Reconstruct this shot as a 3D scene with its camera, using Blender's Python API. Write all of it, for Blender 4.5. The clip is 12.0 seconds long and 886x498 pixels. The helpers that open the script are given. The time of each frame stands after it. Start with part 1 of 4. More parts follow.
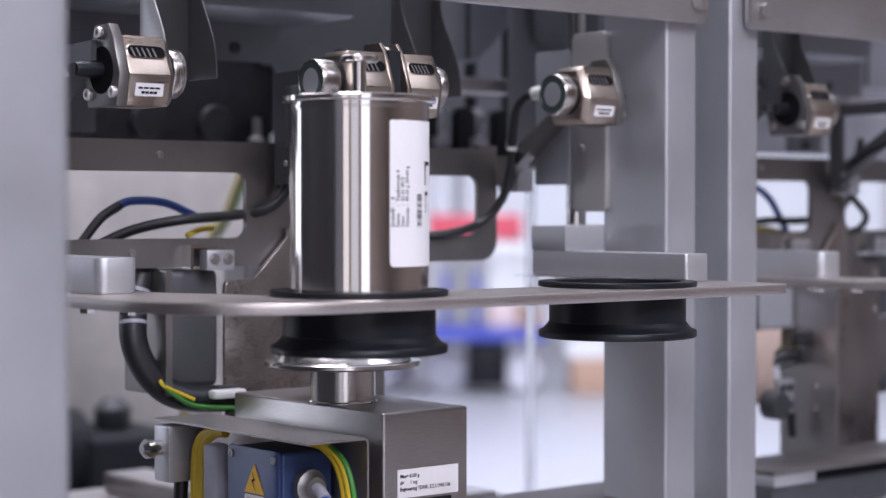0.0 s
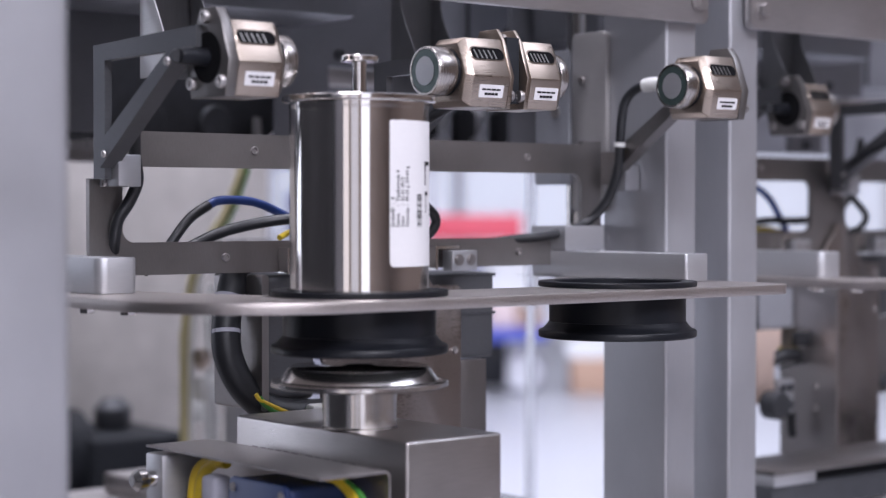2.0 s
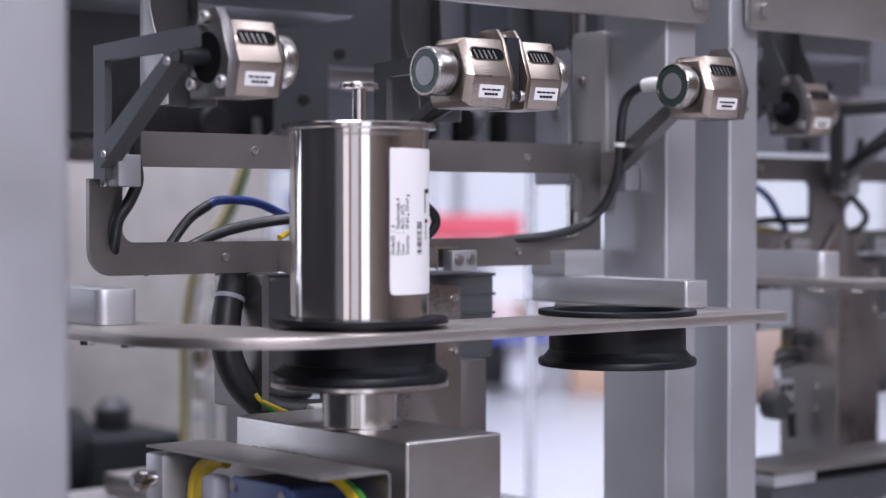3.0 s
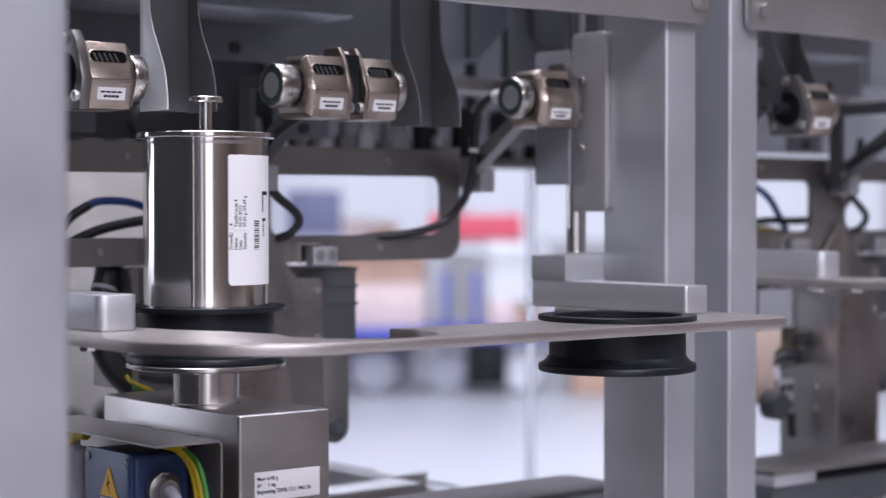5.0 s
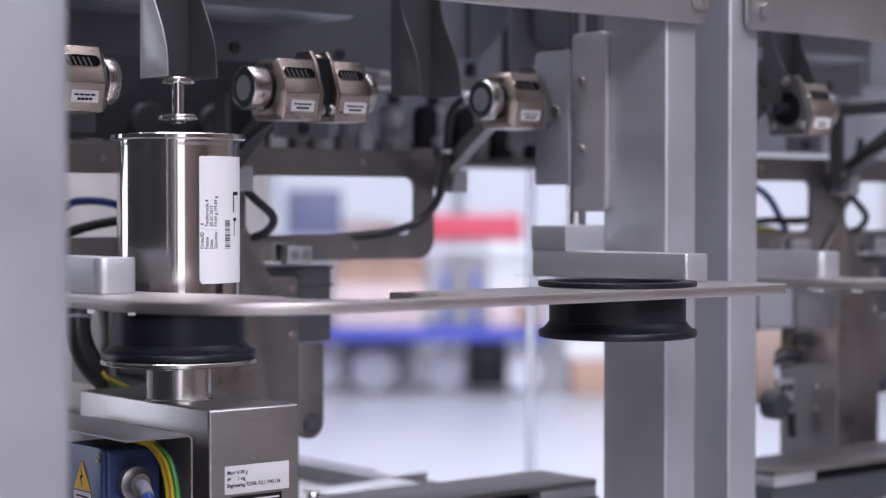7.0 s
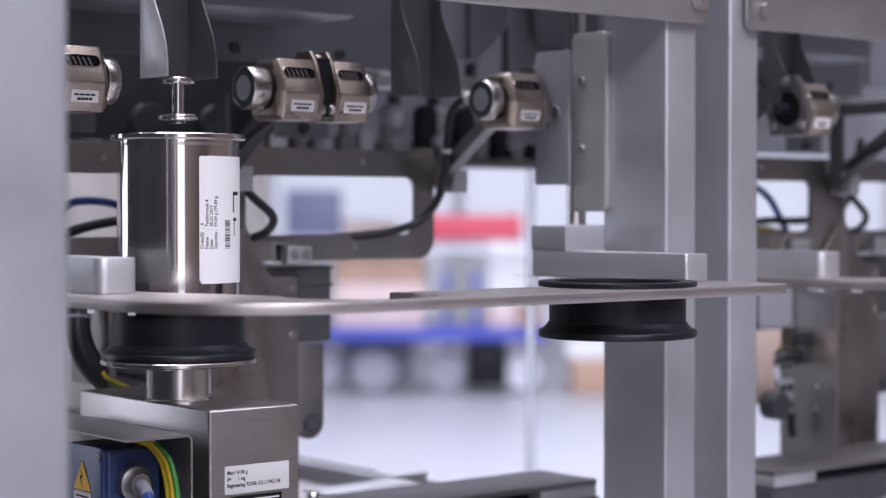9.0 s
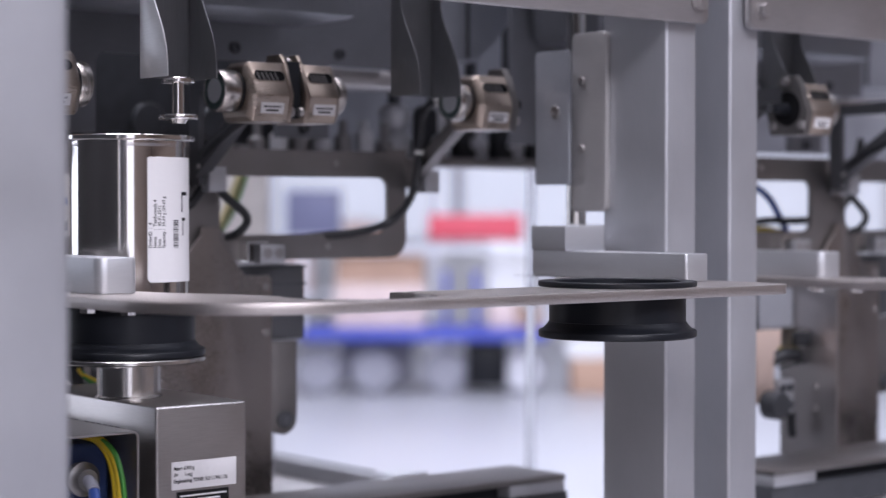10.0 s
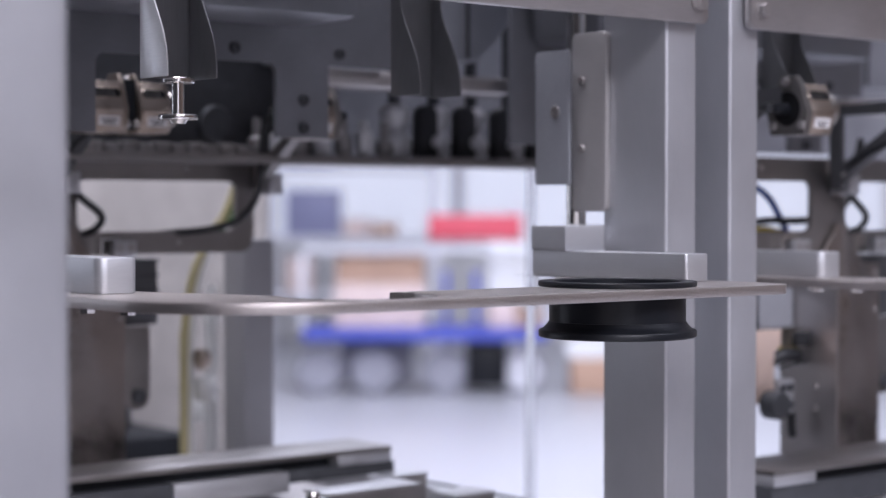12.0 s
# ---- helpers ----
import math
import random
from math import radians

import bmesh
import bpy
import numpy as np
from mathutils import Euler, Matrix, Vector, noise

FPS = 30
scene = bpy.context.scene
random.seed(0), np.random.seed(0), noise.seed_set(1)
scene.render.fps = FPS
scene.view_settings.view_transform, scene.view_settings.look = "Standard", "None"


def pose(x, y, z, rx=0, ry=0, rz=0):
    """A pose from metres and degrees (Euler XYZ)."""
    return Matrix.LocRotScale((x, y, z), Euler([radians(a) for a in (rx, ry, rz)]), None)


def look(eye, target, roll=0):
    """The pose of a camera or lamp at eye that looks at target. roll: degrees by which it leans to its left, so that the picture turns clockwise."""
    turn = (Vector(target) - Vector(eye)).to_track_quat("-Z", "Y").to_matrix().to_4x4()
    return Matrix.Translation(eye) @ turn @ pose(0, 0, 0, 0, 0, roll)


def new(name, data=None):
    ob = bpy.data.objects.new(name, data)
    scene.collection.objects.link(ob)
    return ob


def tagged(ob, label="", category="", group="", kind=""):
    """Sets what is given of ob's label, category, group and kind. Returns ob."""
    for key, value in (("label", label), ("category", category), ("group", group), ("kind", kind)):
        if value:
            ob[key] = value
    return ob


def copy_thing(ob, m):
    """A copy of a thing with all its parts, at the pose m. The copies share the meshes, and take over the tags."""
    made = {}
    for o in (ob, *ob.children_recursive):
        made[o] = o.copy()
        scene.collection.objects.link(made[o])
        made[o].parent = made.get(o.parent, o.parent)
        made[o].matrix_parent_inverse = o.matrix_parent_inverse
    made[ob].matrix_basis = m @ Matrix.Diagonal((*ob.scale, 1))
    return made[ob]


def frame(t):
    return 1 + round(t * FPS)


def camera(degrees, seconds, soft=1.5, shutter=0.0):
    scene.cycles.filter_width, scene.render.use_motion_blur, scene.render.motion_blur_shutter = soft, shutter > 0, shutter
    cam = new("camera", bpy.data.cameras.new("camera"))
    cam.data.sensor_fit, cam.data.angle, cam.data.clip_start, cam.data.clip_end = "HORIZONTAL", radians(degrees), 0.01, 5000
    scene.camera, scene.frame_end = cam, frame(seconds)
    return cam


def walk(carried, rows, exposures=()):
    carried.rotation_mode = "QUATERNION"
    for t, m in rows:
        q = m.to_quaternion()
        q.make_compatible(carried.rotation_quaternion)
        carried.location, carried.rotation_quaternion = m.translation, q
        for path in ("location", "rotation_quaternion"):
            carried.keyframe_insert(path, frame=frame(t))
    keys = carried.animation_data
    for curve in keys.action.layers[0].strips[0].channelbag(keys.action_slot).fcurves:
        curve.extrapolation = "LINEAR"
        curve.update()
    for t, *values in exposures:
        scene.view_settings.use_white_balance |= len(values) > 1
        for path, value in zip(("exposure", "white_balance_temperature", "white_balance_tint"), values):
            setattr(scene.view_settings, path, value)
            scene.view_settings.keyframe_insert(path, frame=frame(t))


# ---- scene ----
THETA = 39.2
cam = camera(27.2, 12.0, soft=1.3, shutter=0.5)
cam.data.dof.use_dof = True
cam.data.dof.focus_distance = 1.42
cam.data.dof.aperture_fstop = 4.5
EYE = Vector((-0.7726, -1.0410, 1.2))
_p = radians(1.256)
AIM = EYE + Vector((math.sin(radians(THETA)) * math.cos(_p), math.cos(radians(THETA)) * math.cos(_p), -math.sin(_p)))
walk(cam, [(0.0, look(EYE, AIM)), (12.0, look(EYE, AIM))], exposures=[(0.0, 0.35, 5880, 19), (12.0, 0.35, 5880, 19)])

FWD = Vector((math.sin(radians(THETA)), math.cos(radians(THETA)), 0))
RIGHT = Vector((math.cos(radians(THETA)), -math.sin(radians(THETA)), 0))


def hall(lat, dep, z):
    """A place in the hall: metres to the side of and away from the standpoint, and height."""
    v = EYE + RIGHT * lat + FWD * dep
    return Vector((v.x, v.y, z))


HALL_TURN = -THETA  # the hall's walls stand square to the view

# ---- light ----
world = bpy.data.worlds.new("world")
scene.world = world
world.use_nodes = True
_bg = world.node_tree.nodes["Background"]
_sky = world.node_tree.nodes.new("ShaderNodeTexSky")
_sky.sky_type, _sky.sun_disc, _sky.sun_elevation, _sky.sun_rotation = "NISHITA", False, radians(35), radians(140)
world.node_tree.links.new(_sky.outputs[0], _bg.inputs[0])
_bg.inputs[1].default_value = 0.1


def area(name, eye, target, sx, sy, watts, colour):
    d = bpy.data.lights.new(name, "AREA")
    d.shape, d.size, d.size_y, d.energy, d.color = "RECTANGLE", sx, sy, watts, colour
    ob = new(name, d)
    ob.matrix_world = look(eye, target)
    return ob


# ceiling lights of the hall, and the tall windows in the wall at the standpoint's back
area("overhead_area", hall(1.6, -2.6, 4.6), hall(0.2, 0.6, 1.0), 3.4, 2.4, 345, (1.0, 0.97, 0.95))
area("overhead_area", hall(3.5, 1.0, 4.6), hall(3.5, 1.0, 0), 2.5, 2.5, 65, (0.95, 0.97, 1.0))
area("overhead_area", hall(0.5, 8.0, 4.6), hall(0.5, 8.0, 0), 6.0, 4.0, 350, (0.95, 0.97, 1.0))
area("upright_area", hall(-2.35, -4.8, 2.3), hall(-2.35, 0, 2.0), 1.5, 4.0, 15, (1.0, 0.94, 0.88))
area("upright_area", hall(-0.55, -4.8, 2.3), hall(-0.55, 0, 2.0), 1.3, 4.0, 8, (0.90, 0.95, 1.0))
area("upright_area", hall(1.35, -4.8, 2.3), hall(1.35, 0, 2.0), 1.5, 4.0, 23, (0.95, 0.97, 1.0))
# unseen fill lamp, added to brighten the machine's inside and the cabinet
area("overhead_area", (0.3, 1.15, 4.6), (0.35, 1.1, 0), 3.0, 1.4, 135, (1.0, 0.97, 0.95))
# unseen fill lamp added at the left rear for faces turned that way
area("upright_area", hall(-6.5, 4.5, 2.2), hall(0, 4.0, 1.0), 4.0, 2.6, 72, (0.93, 0.96, 1.0))


# ---- materials ----
def material(name, colour, rough=0.5, metal=0.0, grain=(1, 1, 1), scale=60.0, vary=0.12, bump=0.0, rvary=0.1, stains=0.06,
             coat=0.0, emit=0.0, aniso=0.0):
    """A surface with fine grain and broad stains. grain: how the fine noise is stretched along the axes."""
    m = bpy.data.materials.new(name)
    m.use_nodes = True
    nt = m.node_tree
    N, L = nt.nodes, nt.links
    b = N["Principled BSDF"]
    b.inputs["Metallic"].default_value = metal
    b.inputs["Coat Weight"].default_value = coat
    b.inputs["Anisotropic"].default_value = aniso
    if aniso:
        tg = N.new("ShaderNodeTangent")
        tg.direction_type, tg.axis = "RADIAL", "Z"
        L.new(tg.outputs[0], b.inputs["Tangent"])
        b.inputs["Anisotropic Rotation"].default_value = 0.25
    tc = N.new("ShaderNodeTexCoord")
    mp = N.new("ShaderNodeMapping")
    mp.inputs["Scale"].default_value = grain
    L.new(tc.outputs["Object"], mp.inputs[0])
    fine = N.new("ShaderNodeTexNoise")
    fine.inputs["Scale"].default_value, fine.inputs["Detail"].default_value = scale, 6
    L.new(mp.outputs[0], fine.inputs["Vector"])
    broad = N.new("ShaderNodeTexNoise")
    broad.inputs["Scale"].default_value, broad.inputs["Detail"].default_value = 14, 4
    L.new(tc.outputs["Object"], broad.inputs["Vector"])
    rnd = N.new("ShaderNodeObjectInfo")

    def scaled(sock, lo, hi):
        r = N.new("ShaderNodeMapRange")
        r.inputs["From Min"].default_value, r.inputs["From Max"].default_value = 0.25, 0.75
        r.inputs["To Min"].default_value, r.inputs["To Max"].default_value = lo, hi
        L.new(sock, r.inputs["Value"])
        return r.outputs[0]

    mul = N.new("ShaderNodeMath")
    mul.operation = "MULTIPLY"
    L.new(scaled(fine.outputs[0], 1 - vary, 1 + vary), mul.inputs[0])
    L.new(scaled(broad.outputs[0], 1 - stains, 1 + stains), mul.inputs[1])
    mix = N.new("ShaderNodeVectorMath")
    mix.operation = "SCALE"
    mix.inputs[0].default_value = colour
    L.new(mul.outputs[0], mix.inputs["Scale"])
    L.new(mix.outputs[0], b.inputs["Base Color"])
    add = N.new("ShaderNodeMath")
    add.operation = "ADD"
    L.new(scaled(fine.outputs[0], rough - rvary * 0.5, rough + rvary * 0.5), add.inputs[0])
    L.new(scaled(broad.outputs[0], -rvary * 0.5, rvary * 0.5), add.inputs[1])
    L.new(add.outputs[0], b.inputs["Roughness"])
    if bump:
        bp = N.new("ShaderNodeBump")
        bp.inputs["Strength"].default_value, bp.inputs["Distance"].default_value = bump, 0.0004
        L.new(fine.outputs[0], bp.inputs["Height"])
        L.new(bp.outputs[0], b.inputs["Normal"])
    if emit:
        b.inputs["Emission Color"].default_value = (*colour, 1)
        b.inputs["Emission Strength"].default_value = emit
    return m


M = {}
M["brushed"] = material("brushed_steel", (0.46, 0.44, 0.43), 0.36, 1.0, (1, 1, 40), 90, 0.10, 0.15, 0.12, 0.10)
M["soft_plate"] = material("satin_steel_plate", (0.42, 0.405, 0.40), 0.5, 0.65, (3, 3, 25), 70, 0.06, 0.08, 0.08, 0.08)
# gripper's outer side, its brightness from reflected light put into the colour
M["lit_side"] = material("lit_satin_steel", (0.80, 0.80, 0.81), 0.36, 0.35, (1, 1, 25), 70, 0.05, 0.05, 0.08, 0.06)
M["sheet"] = material("steel_sheet", (0.42, 0.40, 0.395), 0.42, 1.0, (3, 3, 25), 70, 0.07, 0.10, 0.12, 0.10)
M["etched"] = material("etched_steel", (0.30, 0.29, 0.29), 0.5, 1.0, (1, 1, 30), 90, 0.1, 0.1, 0.1, 0.1)
M["edge"] = material("blasted_steel_edge", (0.48, 0.44, 0.42), 0.42, 1.0, (1, 1, 1), 900, 0.14, 0.25, 0.10, 0.08)
M["polished"] = material("polished_steel", (0.68, 0.665, 0.65), 0.09, 1.0, (1, 1, 0.15), 120, 0.03, 0.0, 0.04, 0.03)
M["can"] = material("circumferentially_polished_steel", (0.68, 0.655, 0.635), 0.11, 1.0, (1, 1, 0.05), 260, 0.06, 0.0, 0.02, 0.03, aniso=0.85)
M["turned"] = material("turned_steel", (0.66, 0.64, 0.62), 0.17, 1.0, (1, 1, 30), 80, 0.06, 0.05, 0.06, 0.04)
M["nickel"] = material("nickel_plated_brass", (0.385, 0.325, 0.275), 0.30, 1.0, (1, 20, 20), 90, 0.07, 0.08, 0.10, 0.06)
# darker than the nickel to stand for shade on end flanges and springs
M["flange"] = material("shaded_grey_flange", (0.20, 0.19, 0.185), 0.4, 0.9, (1, 20, 20), 90, 0.07, 0.05, 0.1, 0.06)
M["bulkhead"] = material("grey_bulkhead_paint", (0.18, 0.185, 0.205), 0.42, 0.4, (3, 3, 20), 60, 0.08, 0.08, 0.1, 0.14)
M["cap"] = material("brushed_steel_cap", (0.44, 0.41, 0.385), 0.27, 1.0, (30, 1, 1), 80, 0.10, 0.05, 0.08, 0.06)
# black that stands for the shade inside the heads' slots and bores
M["void"] = material("shaded_recess_black", (0.006, 0.006, 0.007), 0.9, 0.0, vary=0.05)
M["void"].node_tree.nodes["Principled BSDF"].inputs["Specular IOR Level"].default_value = 0.1
# gripper's inner faces, darkened in colour to stand for shade
M["gripper_shade"] = material("shaded_brushed_gripper_sheet", (0.20, 0.202, 0.212), 0.4, 0.75, (20, 3, 1), 70, 0.08, 0.06, 0.1, 0.08)
M["arm"] = material("dark_arm_metal", (0.11, 0.112, 0.12), 0.45, 0.6, (3, 3, 20), 60, 0.1, 0.05, 0.1, 0.1)
M["profile"] = material("grey_anodised_profile", (0.465, 0.47, 0.495), 0.44, 0.75, (30, 30, 1), 60, 0.05, 0.05, 0.08, 0.06)
M["bar"] = material("milled_aluminium", (0.50, 0.505, 0.525), 0.44, 0.75, (1, 1, 30), 80, 0.06, 0.08, 0.1, 0.06)
M["dark_sheet"] = material("dark_steel_sheet", (0.35, 0.36, 0.39), 0.48, 0.55, (3, 3, 20), 60, 0.08, 0.08, 0.1, 0.12)
M["dark"] = material("dark_machine_parts", (0.065, 0.068, 0.076), 0.5, 0.3, (1, 1, 1), 60, 0.15, 0.1, 0.1, 0.15)
M["black"] = material("black_plastic", (0.009, 0.010, 0.013), 0.36, 0.0, (1, 1, 1), 60, 0.1, 0.0, 0.1, 0.1)
M["black"].node_tree.nodes["Principled BSDF"].inputs["Specular IOR Level"].default_value = 0.22
M["carriage"] = material("dark_brushed_carriage_plate", (0.27, 0.255, 0.25), 0.42, 0.95, (30, 3, 3), 70, 0.08, 0.08, 0.12, 0.12)
M["back_plate"] = material("brown_tinted_steel_plate", (0.33, 0.30, 0.285), 0.30, 1.0, (3, 3, 30), 80, 0.07, 0.05, 0.10, 0.12)
# pinkish reflection of warm surroundings put into the steel's colour
M["warm_reflection"] = material("satin_steel_warm_reflection", (0.70, 0.55, 0.47), 0.5, 0.5, (3, 3, 25), 80, 0.06, 0.05, 0.08, 0.08)
M["housing_black"] = material("matt_black_housing", (0.018, 0.020, 0.024), 0.6, 0.0, scale=80, vary=0.15, stains=0.15)
M["housing_black"].node_tree.nodes["Principled BSDF"].inputs["Specular IOR Level"].default_value = 0.2
M["rubber"] = material("black_rubber", (0.014, 0.015, 0.018), 0.42, 0.0, (1, 1, 1), 200, 0.15, 0.1, 0.1, 0.1)
M["pale_valve"] = material("pale_cast_valve", (0.66, 0.66, 0.68), 0.4, 0.3, scale=80)
M["paper"] = material("white_label_paper", (0.68, 0.665, 0.67), 0.6, 0.0, (1, 1, 1), 300, 0.015, 0.03, 0.05, 0.02)
M["ink"] = material("black_ink", (0.010, 0.010, 0.011), 0.7, 0.0, vary=0.05)
M["ink"].node_tree.nodes["Principled BSDF"].inputs["Specular IOR Level"].default_value = 0.15
M["blue"] = material("blue_housing", (0.025, 0.045, 0.13), 0.4, 0.1, (1, 1, 1), 500, 0.10, 0.15, 0.08, 0.06)
M["yellow"] = material("yellow_cable", (0.62, 0.44, 0.02), 0.38, 0.0, (1, 1, 1), 80, 0.06)
M["pale_yellow"] = material("pale_yellow_cable", (0.52, 0.46, 0.24), 0.45, 0.0, (1, 1, 1), 80, 0.06)
M["green"] = material("green_cable", (0.05, 0.22, 0.03), 0.4, 0.0, (1, 1, 1), 80, 0.06)
M["blue_cable"] = material("blue_cable", (0.03, 0.07, 0.28), 0.4, 0.0, (1, 1, 1), 80, 0.06)
M["white_plastic"] = material("white_plastic", (0.72, 0.72, 0.70), 0.4, 0.0, vary=0.03)
M["clear"] = material("clear_acrylic", (0.9, 0.92, 0.94), 0.08, 0.0, vary=0.01)
M["clear"].node_tree.nodes["Principled BSDF"].inputs["Transmission Weight"].default_value = 0.9
M["signal_yellow"] = material("warning_yellow", (0.72, 0.42, 0.02), 0.5, 0.0, vary=0.03)
M["lens"] = material("dark_green_lens_ring", (0.06, 0.085, 0.08), 0.25, 0.3, vary=0.05)
M["beige"] = material("beige_panel", (0.50, 0.47, 0.44), 0.6, 0.0, scale=20)
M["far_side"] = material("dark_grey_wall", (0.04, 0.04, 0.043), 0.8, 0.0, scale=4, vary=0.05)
M["warm_wall"] = material("brown_wood_wall", (0.28, 0.215, 0.175), 0.7, 0.0, scale=4, vary=0.08)
M["floor"] = material("pale_hall_floor", (0.45, 0.45, 0.48), 0.35, 0.0, scale=3, vary=0.03, stains=0.05)
M["wall"] = material("white_hall_wall", (0.80, 0.80, 0.80), 0.8, 0.0, scale=4, vary=0.03)
M["red"] = material("red_board", (0.88, 0.13, 0.18), 0.5, 0.0, vary=0.03)
M["trolley_blue"] = material("blue_trolley_paint", (0.075, 0.10, 0.47), 0.5, 0.0, vary=0.05)
M["carton"] = material("brown_carton", (0.50, 0.33, 0.24), 0.8, 0.0, scale=20)
M["pale_carton"] = material("pale_carton", (0.72, 0.58, 0.54), 0.8, 0.0, scale=20)
M["box_blue"] = material("muted_blue_plastic", (0.24, 0.25, 0.40), 0.5, 0.0, vary=0.05)
M["tyre"] = material("grey_trolley_tyre", (0.33, 0.33, 0.38), 0.7, 0.0)
M["rim"] = material("white_wheel_rim", (0.7, 0.7, 0.75), 0.5, 0.0)
M["glow"] = material("bright_window_pane", (0.92, 0.95, 1.0), 0.5, 0.0, vary=0.02, stains=0.02, emit=0.25)


# ---- mesh tools ----
def add_box(bm, lo, hi, bevel=0.0, seg=2):
    x0, y0, z0 = lo
    x1, y1, z1 = hi
    vs = [bm.verts.new(c) for c in ((x0, y0, z0), (x1, y0, z0), (x1, y1, z0), (x0, y1, z0), (x0, y0, z1), (x1, y0, z1), (x1, y1, z1), (x0, y1, z1))]
    fs = [bm.faces.new([vs[i] for i in f]) for f in ((0, 3, 2, 1), (4, 5, 6, 7), (0, 1, 5, 4), (1, 2, 6, 5), (2, 3, 7, 6), (3, 0, 4, 7))]
    if bevel:
        es = list({e for f in fs for e in f.edges})
        bmesh.ops.bevel(bm, geom=es, offset=bevel, segments=seg, profile=0.5, affect="EDGES")
    return bm


def box(lo, hi, bevel=0.0, seg=2):
    return add_box(bmesh.new(), lo, hi, bevel, seg)


def add_prism(bm, pts, axis, a, b, bevel=0.0):
    """Extrudes a polygon along an axis from a to b; the polygon's two coordinates are the other two axes, in order."""
    def at(p, k):
        return {"x": (k, p[0], p[1]), "y": (p[0], k, p[1]), "z": (p[0], p[1], k)}[axis]
    A = [bm.verts.new(at(p, a)) for p in pts]
    B = [bm.verts.new(at(p, b)) for p in pts]
    n = len(pts)
    caps = [bm.faces.new(A), bm.faces.new(B[::-1])]
    fs = [bm.faces.new((A[i], B[i], B[(i + 1) % n], A[(i + 1) % n])) for i in range(n)]
    bmesh.ops.recalc_face_normals(bm, faces=caps + fs)
    if bevel:
        es = list({e for f in caps for e in f.edges})
        bmesh.ops.bevel(bm, geom=es, offset=bevel, segments=2, profile=0.5, affect="EDGES")
    return bm


def prism(pts, axis, a, b, bevel=0.0):
    return add_prism(bmesh.new(), pts, axis, a, b, bevel)


def holed(outer, holes, axis, a, b):
    """A plate of the given outline with holes cut through it, from a to b along the axis."""
    bm = bmesh.new()
    edges = []
    for loop in [outer] + holes:
        vs = [bm.verts.new({"x": (a, p[0], p[1]), "y": (p[0], a, p[1]), "z": (p[0], p[1], a)}[axis]) for p in loop]
        edges += [bm.edges.new((vs[i], vs[(i + 1) % len(vs)])) for i in range(len(vs))]
    bmesh.ops.triangle_fill(bm, use_beauty=True, use_dissolve=False, edges=edges)
    ext = bmesh.ops.extrude_face_region(bm, geom=bm.faces[:])
    d = b - a
    bmesh.ops.translate(bm, verts=[g for g in ext["geom"] if isinstance(g, bmesh.types.BMVert)],
                        vec={"x": (d, 0, 0), "y": (0, d, 0), "z": (0, 0, d)}[axis])
    return bm


def arc(cx, cz, r, a0, a1, n=8):
    return [(cx + r * math.cos(radians(a0 + (a1 - a0) * i / n)), cz + r * math.sin(radians(a0 + (a1 - a0) * i / n))) for i in range(n + 1)]


def add_lathe(bm, profile, axis="z", centre=(0, 0, 0), n=64):
    """Turns a profile of (radius, height) pairs round an axis."""
    rings = []
    for r, h in profile:
        ring = []
        for i in range(n):
            a = 2 * math.pi * i / n
            u, v = r * math.cos(a), r * math.sin(a)
            c = {"z": (u, v, h), "x": (h, u, v), "y": (v, h, u)}[axis]
            ring.append(bm.verts.new((c[0] + centre[0], c[1] + centre[1], c[2] + centre[2])))
        rings.append(ring)
    fs = []
    for r0, r1 in zip(rings, rings[1:]):
        for i in range(n):
            fs.append(bm.faces.new((r0[i], r0[(i + 1) % n], r1[(i + 1) % n], r1[i])))
    if profile[0][0] > 1e-5:
        fs.append(bm.faces.new(rings[0][::-1]))
    if profile[-1][0] > 1e-5:
        fs.append(bm.faces.new(rings[-1]))
    return bm


def lathe(profile, axis="z", centre=(0, 0, 0), n=64):
    return add_lathe(bmesh.new(), profile, axis, centre, n)


def hollow(profile, axis="z", centre=(0, 0, 0), n=64):
    """A turned ring: the closed profile goes round the section."""
    bm = bmesh.new()
    k = len(profile)
    rings = []
    for r, h in profile:
        ring = []
        for i in range(n):
            a = 2 * math.pi * i / n
            u, v = r * math.cos(a), r * math.sin(a)
            c = {"z": (u, v, h), "x": (h, u, v), "y": (v, h, u)}[axis]
            ring.append(bm.verts.new((c[0] + centre[0], c[1] + centre[1], c[2] + centre[2])))
        rings.append(ring)
    for j in range(k):
        r0, r1 = rings[j], rings[(j + 1) % k]
        for i in range(n):
            bm.faces.new((r0[i], r0[(i + 1) % n], r1[(i + 1) % n], r1[i]))
    return bm


